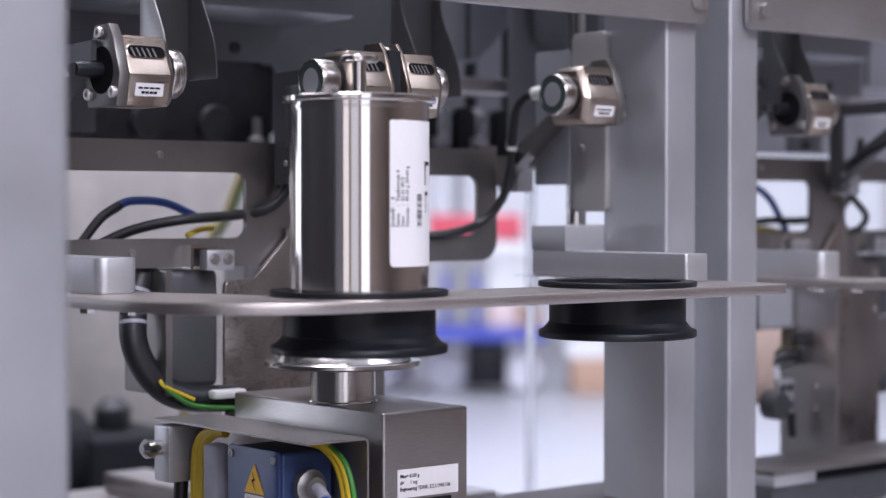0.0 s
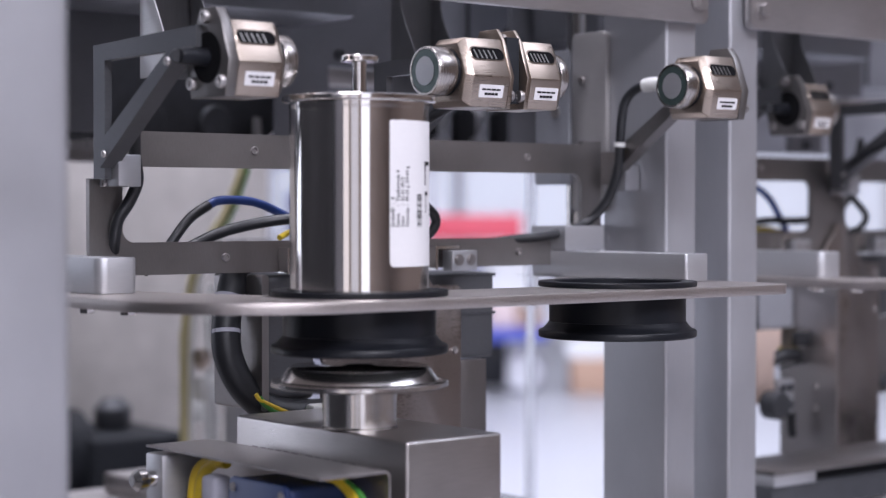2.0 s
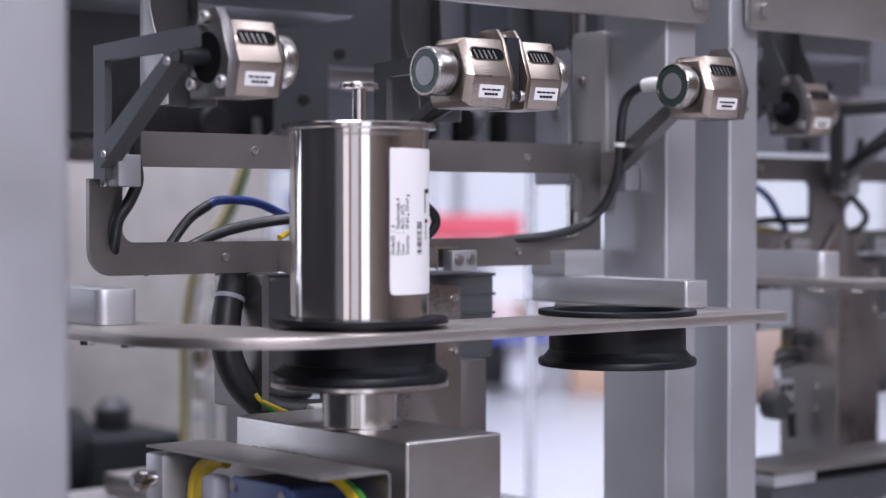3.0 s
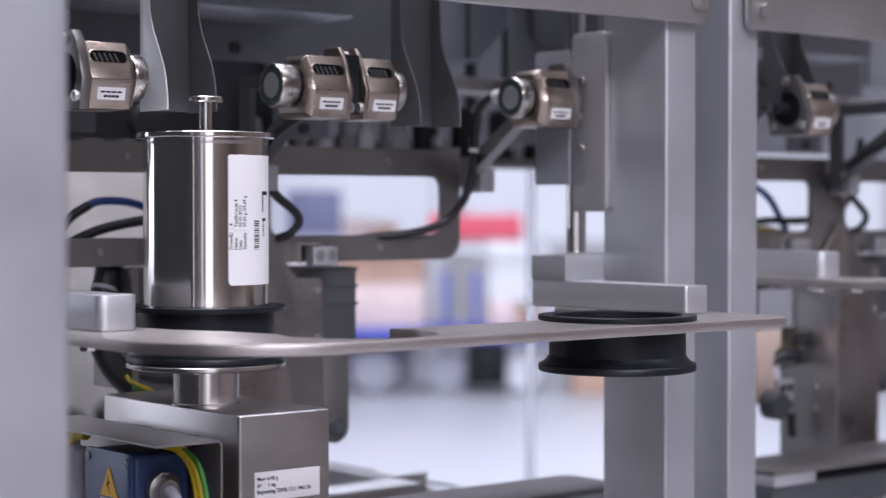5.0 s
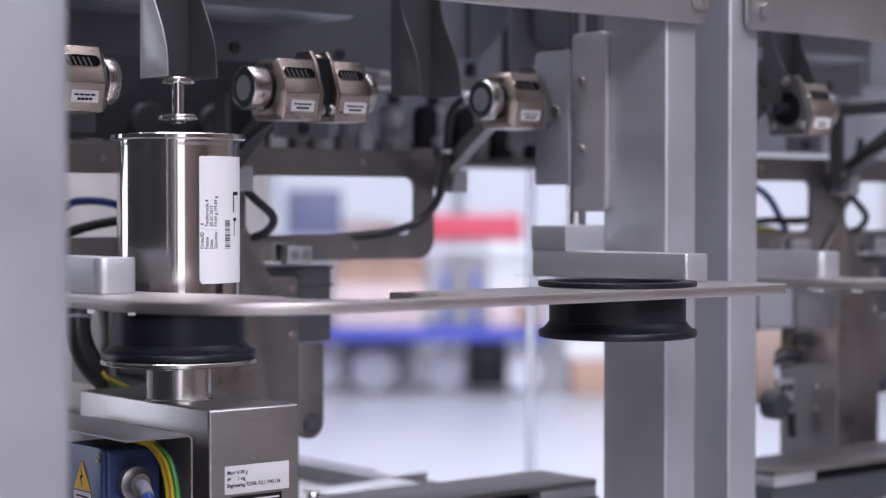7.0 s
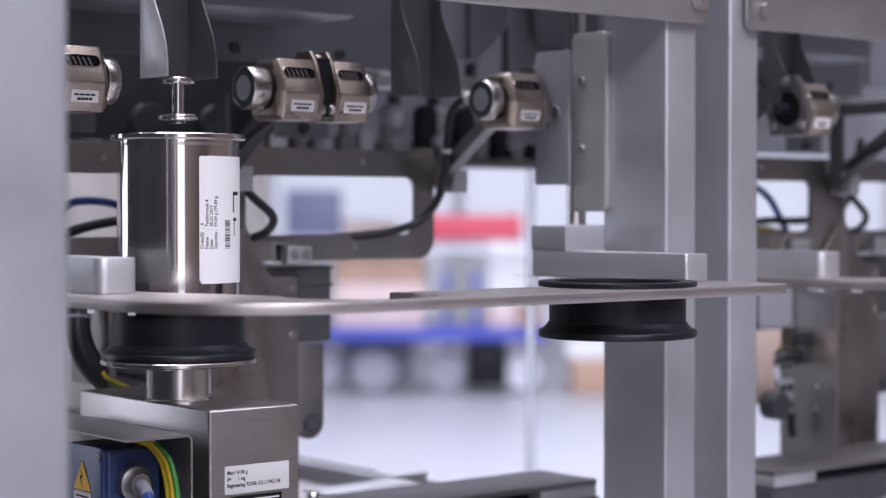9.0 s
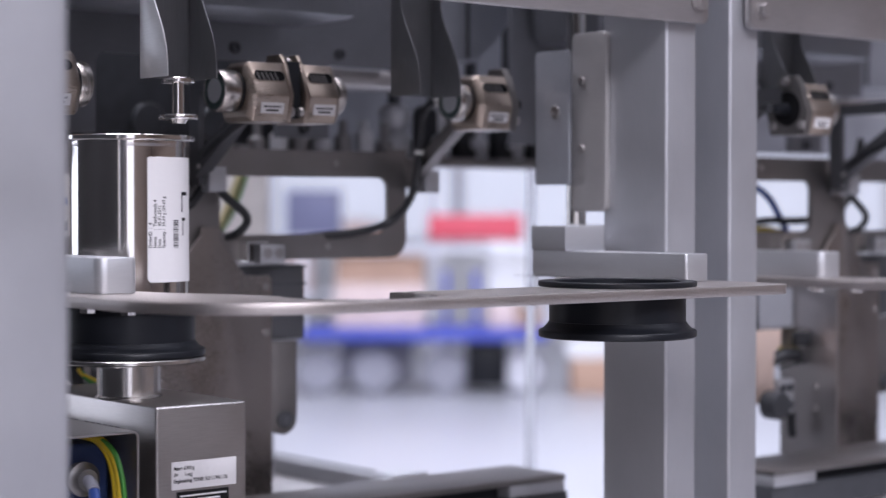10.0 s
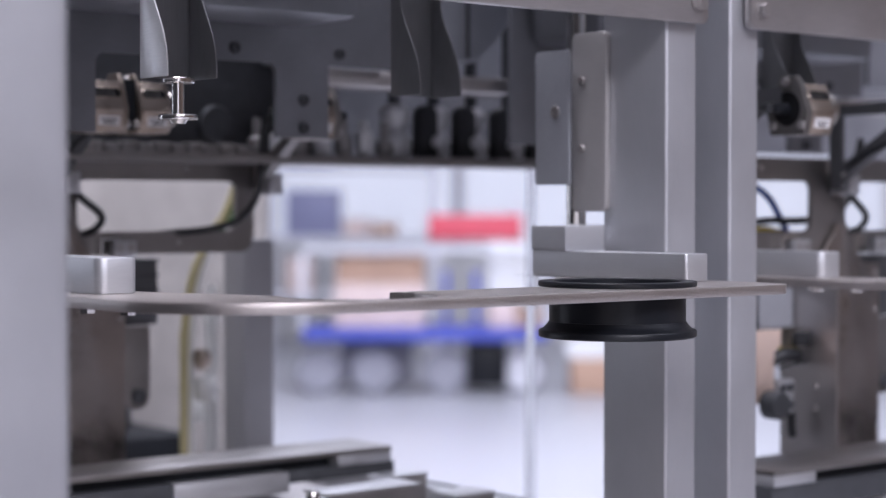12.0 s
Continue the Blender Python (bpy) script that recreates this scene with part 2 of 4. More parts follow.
def add_tube(bm, pts, r, n=10, steps=8):
    """A round cable through the points, smoothed."""
    P = [Vector(p) for p in pts]
    Q = [P[0] * 2 - P[1]] + P + [P[-1] * 2 - P[-2]]
    path = []
    for i in range(1, len(Q) - 2):
        for s in range(steps):
            t = s / steps
            a, b, c, d = Q[i - 1], Q[i], Q[i + 1], Q[i + 2]
            path.append(0.5 * ((2 * b) + (c - a) * t + (2 * a - 5 * b + 4 * c - d) * t * t + (3 * b - a - 3 * c + d) * t ** 3))
    path.append(P[-1])
    up = Vector((0.13, 0.21, 0.97)).normalized()
    prev = None
    first = None
    for i, p in enumerate(path):
        tan = (path[min(i + 1, len(path) - 1)] - path[max(i - 1, 0)]).normalized()
        u = up - tan * up.dot(tan)
        if u.length < 0.05:
            u = Vector((1, 0, 0)) - tan * tan.x
        u.normalize()
        up = u
        v = tan.cross(u)
        ring = [bm.verts.new(p + (u * math.cos(2 * math.pi * k / n) + v * math.sin(2 * math.pi * k / n)) * r) for k in range(n)]
        if prev:
            for k in range(n):
                bm.faces.new((prev[k], prev[(k + 1) % n], ring[(k + 1) % n], ring[k]))
        else:
            first = ring
        prev = ring
    bm.faces.new(first[::-1])
    bm.faces.new(prev)
    return bm


def tube(pts, r, n=10, steps=8):
    return add_tube(bmesh.new(), pts, r, n, steps)


def rounded(x0, z0, x1, z1, r, n=6):
    """A rounded rectangle; r is one radius or four, from the low left corner round."""
    rs = r if isinstance(r, (tuple, list)) else (r,) * 4
    out = []
    for (cx, cz, a0), q in zip(((x0, z0, 180), (x1, z0, 270), (x1, z1, 0), (x0, z1, 90)), rs):
        sx, sz = (1 if cx == x0 else -1), (1 if cz == z0 else -1)
        if q < 1e-6:
            out.append((cx, cz))
            continue
        for i in range(n + 1):
            a = radians(a0 + 90 * i / n)
            out.append((cx + sx * q + q * math.cos(a), cz + sz * q + q * math.sin(a)))
    return out


def link_mesh(name, bm, mat, smooth=40):
    bmesh.ops.recalc_face_normals(bm, faces=bm.faces[:])
    me = bpy.data.meshes.new(name)
    for f in bm.faces:
        f.smooth = True
    for e in bm.edges:
        if len(e.link_faces) == 2 and e.calc_face_angle(0) > radians(smooth):
            e.smooth = False
    bm.to_mesh(me)
    bm.free()
    me.materials.append(M[mat])
    return me


def part(name, bm, mat, parent, label="", at=None):
    ob = new(name, link_mesh(name, bm, mat))
    ob.parent = parent
    if at is not None:
        ob.matrix_basis = at
    return tagged(ob, label)


def thing(name, label, category, group="", at=None):
    ob = new(name)
    ob.empty_display_size = 0.02
    if at is not None:
        ob.matrix_basis = at
    return tagged(ob, label, category, group)


def solid(name, bm, mat, label, category, group="", kind="", at=None):
    ob = new(name, link_mesh(name, bm, mat))
    if at is not None:
        ob.matrix_basis = at
    return tagged(ob, label, category, group, kind)


def screw(parent, centre, axis="y", r=0.0045, h=0.004, mat="sheet", name="screw"):
    """A socket-head screw, its head towards the axis' negative side."""
    bm = bmesh.new()
    add_lathe(bm, [(0.0, -h * 0.45), (r * 0.5, -h * 0.45), (r * 0.55, -h), (r * 0.9, -h), (r, -h * 0.75), (r, 0.002)], axis, centre, 16)
    return part(name, bm, mat, parent)


PITCH = 0.8
RING_X = 0.2555  # from the can's place to the free ring
ZP = 1.1387  # top of the lifting plate when raised


# ---- setting: the hall ----
def build_hall():
    turn = pose(0, 0, 0, 0, 0, HALL_TURN)
    at = Matrix.Translation((EYE.x, EYE.y, 0)) @ turn
    solid("floor", box((-9, -5.2, -0.1), (9, 17, 0)), "floor", "pale grey polished hall floor", "floor", kind="structure", at=at)
    solid("ceiling", box((-9, -5.2, 4.8), (9, 17, 4.9)), "wall", "white hall ceiling", "ceiling", kind="structure", at=at)
    solid("wall_north", box((-9, 17, 0), (9, 17.2, 4.8)), "wall", "white far wall of the hall", "wall", kind="structure", at=at)
    solid("wall_south", box((-9, -5.4, 0), (9, -5.2, 4.8)), "warm_wall", "plain warm-toned wall behind the standpoint", "wall", kind="structure", at=at)
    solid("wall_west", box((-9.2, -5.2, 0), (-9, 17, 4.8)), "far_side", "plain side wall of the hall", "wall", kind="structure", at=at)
    solid("wall_east", box((9, -5.2, 0), (9.2, 17, 4.8)), "warm_wall", "plain warm-toned side wall of the hall", "wall", kind="structure", at=at)


build_hall()
# unseen panel added for dark reflections in the can and less left light
solid("wall_side", box((-0.66, -0.25, 0.0), (-0.62, 0.95, 2.4), 0.002), "far_side", "plain dark panel, added unseen to darken reflections and cut side light", "wall", kind="structure")


def build_trolley():
    """A blue-framed goods trolley with cartons, far behind the machine."""
    at = Matrix.Translation(hall(0, 0, 0)) @ pose(0, 0, 0, 0, 0, HALL_TURN)
    t = thing("goods_trolley", "blue-framed goods trolley on big wheels on the hall floor", "trolley", at=at @ pose(0.05, 12.0, 0))
    x0, x1 = -0.95, 0.62
    part("deck", box((x0, -0.35, 0.355), (x1, 0.35, 0.43), 0.01), "trolley_blue", t)
    for x in (-0.85, -0.50, -0.03, 0.46):
        w = part("wheel", lathe([(0.0, -0.03), (0.13, -0.03), (0.15, -0.01), (0.15, 0.03), (0.0, 0.03)], "y", (x, -0.2, 0.15), 24), "tyre", t)
        part("rim", lathe([(0.0, -0.036), (0.115, -0.034), (0.115, -0.028)], "y", (x, -0.2, 0.15), 20), "rim" if x == 0.46 else "tyre", w)
    part("toolbox", box((0.10, -0.3, 0.06), (0.36, 0.3, 0.325), 0.01), "black", t)
    part("toolbox", box((-0.72, 0.0, 0.06), (-0.25, 0.3, 0.325), 0.01), "tyre", t)
    for x in (-0.03, 0.16):
        part("post", box((x - 0.018, -0.3, 0.4305), (x + 0.018, -0.24, 0.80), 0.006), "trolley_blue", t)
    part("rail", box((x0, -0.3, 0.92), (x1, -0.26, 0.96), 0.005), "rim", t)
    for x in (x0, x1):
        part("stanchion", box((x - 0.02, -0.3, 0.4305), (x + 0.02, -0.262, 0.9198), 0.005), "rim", t)
    for a, b, z0, z1, m, lab in ((-0.75, -0.17, 0.431, 0.72, "pale_carton", "pale pink cardboard carton"), (-0.74, -0.17, 0.7205, 0.89, "carton", "brown cardboard carton"), (0.24, 0.42, 0.431, 0.60, "pale_carton", "pale cardboard carton"), (0.43, 0.58, 0.431, 0.56, "carton", "brown cardboard carton")):
        solid("carton", box((a, -0.22, z0), (b, 0.3, z1), 0.01), m, lab + " stacked on the goods trolley", "carton", "cartons", at=t.matrix_basis)
    solid("carton", box((0.78, -0.2, 0.0), (1.12, 0.2, 0.23), 0.01), "carton", "brown cardboard carton standing on the floor", "carton", "cartons", at=t.matrix_basis)
    solid("carton", box((0.74, -0.2, 0.231), (1.10, 0.2, 0.34), 0.01), "wall", "white box on top of a carton", "carton", "cartons", at=t.matrix_basis)
    solid("carton", box((0.235, -0.2, 0.601), (0.50, 0.28, 0.98), 0.01), "wall", "tall white box stacked on a carton", "carton", "cartons", at=t.matrix_basis)
    s = thing("red_sign", "long red sign board on two white posts", "sign", at=at @ pose(0.25, 13.2, 0))
    part("board", box((-0.36, -0.02, 0.975), (0.32, 0.02, 1.16), 0.01), "red", s)
    for x in (-0.3, 0.26):
        part("post", box((x - 0.02, 0.021, 0.0), (x + 0.02, 0.05, 1.3), 0.004), "rim", s)
    w = thing("window_1", "bright hall window with white frame", "window", at=at @ pose(0.2, 16.96, 0))
    tagged(w, kind="structure")
    for i in range(4):
        part("pane", box((-4.0 + i * 2, -0.01, 0.9), (-2.12 + i * 2, 0.01, 3.4)), "glow", w)
        part("frame", box((-4.12 + i * 2, -0.03, 0.8), (-4.0 + i * 2, 0.03, 3.5), 0.005), "rim", w)
    c = thing("storage_rack", "white storage rack with dark blue boxes", "rack", at=at @ pose(-0.68, 14.5, 0))
    for x in (-0.7, 0.6):
        part("upright", box((x - 0.03, -0.2, 0), (x + 0.03, 0.2, 2.2), 0.005), "rim", c)
    for z in (0.5, 0.95, 1.5):
        part("shelf", box((-0.7, -0.2, z), (0.6, 0.2, z + 0.04), 0.005), "rim", c)
    for a, z, h in ((-0.55, 0.99, 0.36), (0.05, 0.54, 0.3), (-0.6, 1.54, 0.3)):
        solid("storage_box", box((a, -0.18, z), (a + 0.42, 0.18, z + h), 0.01), "box_blue", "dark blue plastic box on the rack", "box", "rack boxes", at=c.matrix_basis)
    for a, z, h, m in ((-0.10, 0.99, 0.13, "pale_carton"), (0.12, 0.99, 0.10, "carton"), (-0.55, 0.54, 0.28, "pale_carton")):
        solid("carton", box((a, -0.18, z), (a + 0.2, 0.18, z + h), 0.01), m, "small cardboard carton on the storage rack", "carton", "rack cartons", at=c.matrix_basis)


build_trolley()


# ---- the machine's frame ----
def build_frame():
    near = prism(rounded(-0.08, -0.08, 0.0, 0.0, 0.006), "z", 0.0, 2.2)
    solid("post", near, "profile", "grey anodised aluminium machine post, close by", "post", "machine posts", kind="",
          at=pose(-0.3220, -0.1043, 0))
    for k in range(2):
        for x in (0.4329, 0.5179):
            solid("post", prism(rounded(x, 0.1174, x + 0.040, 0.1990, 0.003), "z", 0.0, 2.2), "profile",
                  "grey anodised aluminium post of the machine frame", "post", "machine posts", at=pose(PITCH * k, 0, 0))
    for k in (0, 1):
        x0, x1 = 0.5334 - PITCH + PITCH * k, 0.4753 + PITCH * k
        b = thing("front_beam", "brushed steel beam panel bolted across the posts", "beam", "front beams")
        # unseen upper height added to keep ceiling light off the sensor heads
        part("panel", prism(rounded(x0, 1.3684, x1, 2.18, 0.008), "y", 0.1052, 0.1134, 0.0012), "brushed", b)
        for x, z in ((x1 - 0.0138, 1.3862), (x0 + 0.0138, 1.3862)):
            part("washer", lathe([(0.0, 0.0), (0.0085, 0.0), (0.0085, 0.0015), (0, 0.0015)], "y", (x, 0.1032, z), 24), "sheet", b)
            part("bolt", lathe([(0.0, -0.006), (0.0055, -0.006), (0.0065, -0.0045), (0.0065, 0.0)], "y", (x, 0.1031, z), 6), "sheet", b)


build_frame()


def build_rail(k):
    """The lift's guide on the post: a rail plate with screws and a thin cover plate."""
    r = thing("lift_guide", "steel guide rail plate screwed to the machine post", "guide rail", "lift guides", at=pose(PITCH * k, 0, 0))
    part("rail_plate", prism(rounded(0.1890, 1.1974, 0.2352, 1.366, 0.006), "x", 0.4267, 0.4327, 0.0008), "soft_plate", r)
    for z in (1.3214, 1.2574):
        screw(r, (0.4267, 0.2213, z), "x", 0.004, 0.0025)
    part("cover_plate", prism(rounded(0.2285, 1.2229, 0.2762, 1.3505, 0.003), "x", 0.4170, 0.4190, 0.0005), "dark_sheet", r)
    screw(r, (0.4170, 0.2475, 1.2925), "x", 0.006, 0.002)


for k in range(2):
    build_rail(k)


# ---- the lift: plate with two bars, and the black ring on it ----
def build_lift():
    L = thing("lift_fork", "brushed steel lifting plate with open slot and two clamped bars", "lifting plate", "lifting plates")
    pts = []
    for i in range(13):  # the wide rounded corner
        a = radians(180 + 90 * i / 12)
        pts.append((-0.051 + 0.115 * math.cos(a), 0.047 + 0.115 * math.sin(a)))
    pts += [(0.345, -0.068)] + [(0.370 + 0.028 * math.cos(radians(a)), -0.040 + 0.028 * math.sin(radians(a))) for a in range(-80, 1, 16)]
    pts += [(0.398, 0.14), (0.388, 0.16), (0.335, 0.16), (0.335, 0.028)]
    # two slots open to the back, round the rings
    for cx in (RING_X, 0.0):
        pts += [(cx + 0.0560 * math.cos(radians(a)), 0.0560 * math.sin(radians(a))) for a in [30 - 240 * i / 16 for i in range(17)]]
    pts += [(-0.060, 0.075), (-0.082, 0.120), (-0.098, 0.215), (-0.166, 0.215)]
    part("plate", prism(pts, "z", ZP - 0.0078, ZP, 0.0008), "edge", L, "blasted steel plate")
    # rear bars
    part("bar", prism(rounded(0.349, 0.0136, 0.3766, 0.2065, 0.003), "z", ZP + 0.0005, ZP + 0.0236, 0.001), "bar", L)
    part("bar_block", prism([(0.349, 0.1608), (0.397, 0.1608), (0.397, 0.202), (0.460, 0.202), (0.460, 0.262), (0.349, 0.206)], "z", ZP + 0.0238, ZP + 0.046, 0.001), "bar", L)
    part("lift_rod", lathe([(0, 0), (0.0095, 0), (0.0095, 0.25), (0, 0.25)], "z", (0.4430, 0.2465, ZP + 0.0462), 28), "polished", L)
    part("shim", prism(rounded(0.343, 0.05, 0.38, 0.225, 0.002), "z", ZP + 0.0001, ZP + 0.0004), "turned", L)
    part("bar", prism(rounded(-0.138, 0.1257, -0.105, 0.32, 0.008), "z", ZP + 0.0002, ZP + 0.0262, 0.0008), "bar", L)
    for x, y in ((-0.139, 0.082), (-0.1500, 0.12), (-0.12, 0.15)):
        part("bolt", lathe([(0, ZP - 0.0125), (0.0055, ZP - 0.0125), (0.006, ZP - 0.0115), (0.006, ZP - 0.0078), (0, ZP - 0.0078)], "z", (x, y, 0), 6), "turned", L)
    return L


def build_ring(label):
    t = thing("holder_ring", label, "holder ring", "holder rings")
    o = 1.1
    part("foot_flange", hollow([(0.0505, 1.0985 - o), (0.0618, 1.0985 - o), (0.0628, 1.0995 - o), (0.0628, 1.1035 - o), (0.0620, 1.1045 - o), (0.0592, 1.1054 - o), (0.0560, 1.1088 - o), (0.0546, 1.1110 - o), (0.0505, 1.1110 - o)], n=96), "black", t)
    part("sleeve", hollow([(0.0505, 1.1111 - o), (0.0543, 1.1111 - o), (0.0543, ZP + 0.0001 - o), (0.0505, ZP + 0.0001 - o)], n=96), "black", t)
    part("top_flange", hollow([(0.0505, ZP + 0.0002 - o), (0.0626, ZP + 0.0002 - o), (0.0630, ZP + 0.0008 - o), (0.0630, ZP + 0.0036 - o), (0.0624, ZP + 0.0042 - o), (0.0512, ZP + 0.0042 - o), (0.0505, ZP + 0.0036 - o)], n=96), "black", t)
    return t


# ---- the can ----
CAN_TURN = math.atan2(EYE.y, EYE.x)  # from the can towards the standpoint


def wrap(bm, r, lift):
    """Bends a flat sheet (u along the way round, v up) round the can."""
    for v in bm.verts:
        a = CAN_TURN + v.co.x / r
        v.co = Vector(((r + lift + v.co.z) * math.cos(a), (r + lift + v.co.z) * math.sin(a), v.co.y))
    return bm


def words(text, size):
    """A line of writing as a bmesh, with the built-in font."""
    c = bpy.data.curves.new("writing", "FONT")
    c.body, c.size, c.resolution_u, c.offset = text, size, 2, size * 0.022
    ob = bpy.data.objects.new("writing", c)
    scene.collection.objects.link(ob)
    bpy.context.view_layer.update()
    me = bpy.data.meshes.new_from_object(ob.evaluated_get(bpy.context.evaluated_depsgraph_get()))
    bm = bmesh.new()
    bm.from_mesh(me)
    bpy.data.objects.remove(ob)
    bpy.data.curves.remove(c)
    bpy.data.meshes.remove(me)
    return bm


def build_can():
    """Local height 0 is the can's foot."""
    c = thing("steel_can", "polished stainless steel can with flanged top and paper label", "can")
    R = 0.0492
    part("body", lathe([(R - 0.004, 0.0), (R - 0.001, 0.0), (R, 0.002), (R, 0.0023), (R, 0.0027), (R, 0.1292), (R, 0.1297), (R, 0.130), (R + 0.0004, 0.132), (R + 0.0004, 0.1345)], n=128), "can", c)
    part("flange", hollow([(0.016, 0.1395), (0.016, 0.1345), (R, 0.1345), (0.0536, 0.1350), (0.0544, 0.1358), (0.0544, 0.1388), (0.0538, 0.1395)], n=128), "polished", c)
    # label
    def sheet(u0, u1, v0, v1, n, z=0.0):
        bm = bmesh.new()
        top = [bm.verts.new((u0 + (u1 - u0) * i / n, v1, z)) for i in range(n + 1)]
        low = [bm.verts.new((u0 + (u1 - u0) * i / n, v0, z)) for i in range(n + 1)]
        for i in range(n):
            bm.faces.new((low[i], low[i + 1], top[i + 1], top[i]))
        return bm
    u0 = R * radians(25.0)
    u1 = R * radians(100.0)
    v0, v1 = 0.0205, 0.1215
    bm = bmesh.new()
    cols = 40
    rows = []
    for i in range(cols + 1):
        u = u0 + (u1 - u0) * i / cols
        e = 0.003 - math.sqrt(max(0, 0.003 ** 2 - max(0, 0.003 - min(u - u0, u1 - u)) ** 2))
        rag = 0.0006 * noise.noise(Vector((u * 400, 3.1, 0)))
        rows.append([bm.verts.new((u, v0 + e, d)) for d in (0, 0.0003)] + [bm.verts.new((u, v1 - e * 0.3 + rag, d)) for d in (0.0003, 0)])
    for a, b in zip(rows, rows[1:]):
        for j in range(4):
            bm.faces.new((a[j], b[j], b[(j + 1) % 4], a[(j + 1) % 4]))
    bm.faces.new(rows[0])
    bm.faces.new(rows[-1][::-1])
    lab = part("label", wrap(bm, R, 0.00005), "paper", c, "white paper label with printed lines and barcode")
    lines = [("OrderID  :  4", 0.0, 0.048), ("Name     :  Testformula 4", 0.0041, 0.048), ("Date       :  05.01.2015", 0.0081, 0.048), ("Quantity :  39.69 g /39.69 g", 0.0122, 0.048)]
    for text, du, vv in lines:
        w = words(text, 0.0042)
        for v in w.verts:
            x, y = v.co.x * 0.90, v.co.y
            v.co = Vector((u0 + 0.0036 + du - y, vv + x, 0.00042))
        part("writing", wrap(w, R, 0.0), "ink", lab, "black printed line")
    rng = random.Random(3)
    z = 0.048
    bars = bmesh.new()
    while z < 0.0705:
        h = rng.choice((0.0004, 0.0006, 0.0011))
        for q in [(u0 + 0.0245, u0 + 0.0310)]:
            s = sheet(q[0], q[1], z, z + h, 3, 0.00042)
            for f in s.faces:
                bars.faces.new([bars.verts.new(v.co) for v in f.verts])
            s.free()
        z += h + rng.choice((0.0004, 0.0006, 0.0009))
    part("barcode", wrap(bars, R, 0.0), "ink", lab, "black barcode")
    blocks = bmesh.new()
    for q in ((0.0355, 0.046, 0.0905, 0.0935), (0.0355, 0.0375, 0.077, 0.0905), (0.036, 0.042, 0.070, 0.0725), (0.037, 0.0385, 0.058, 0.0725)):
        s = sheet(u0 + q[0], u0 + q[1], q[2], q[3], 4, 0.00042)
        for f in s.faces:
            blocks.faces.new([blocks.verts.new(v.co) for v in f.verts])
        s.free()
    part("numeral", wrap(blocks, R, 0.0), "ink", lab, "large black printed mark")
    return c


def build_stopper():
    """Local height 0 is the foot plate's under side."""
    s = thing("stopper", "polished steel stopper with two round plates on a stem", "stopper")
    part("foot_plate", lathe([(0, -0.003), (0.006, -0.003), (0.008, 0), (0.0155, 0), (0.016, 0.0006), (0.016, 0.0036), (0.0155, 0.0042), (0, 0.0042)], n=48), "turned", s)
    part("stem", lathe([(0, 0.0042), (0.0055, 0.0042), (0.0052, 0.006), (0.0052, 0.0063), (0.0052, 0.0066), (0.0052, 0.0295), (0, 0.0295)], n=32), "polished", s)
    part("top_plate", lathe([(0, 0.0295), (0.0128, 0.0295), (0.0137, 0.0303), (0.0137, 0.0332), (0.013, 0.034), (0, 0.034)], n=48), "turned", s)
    return s


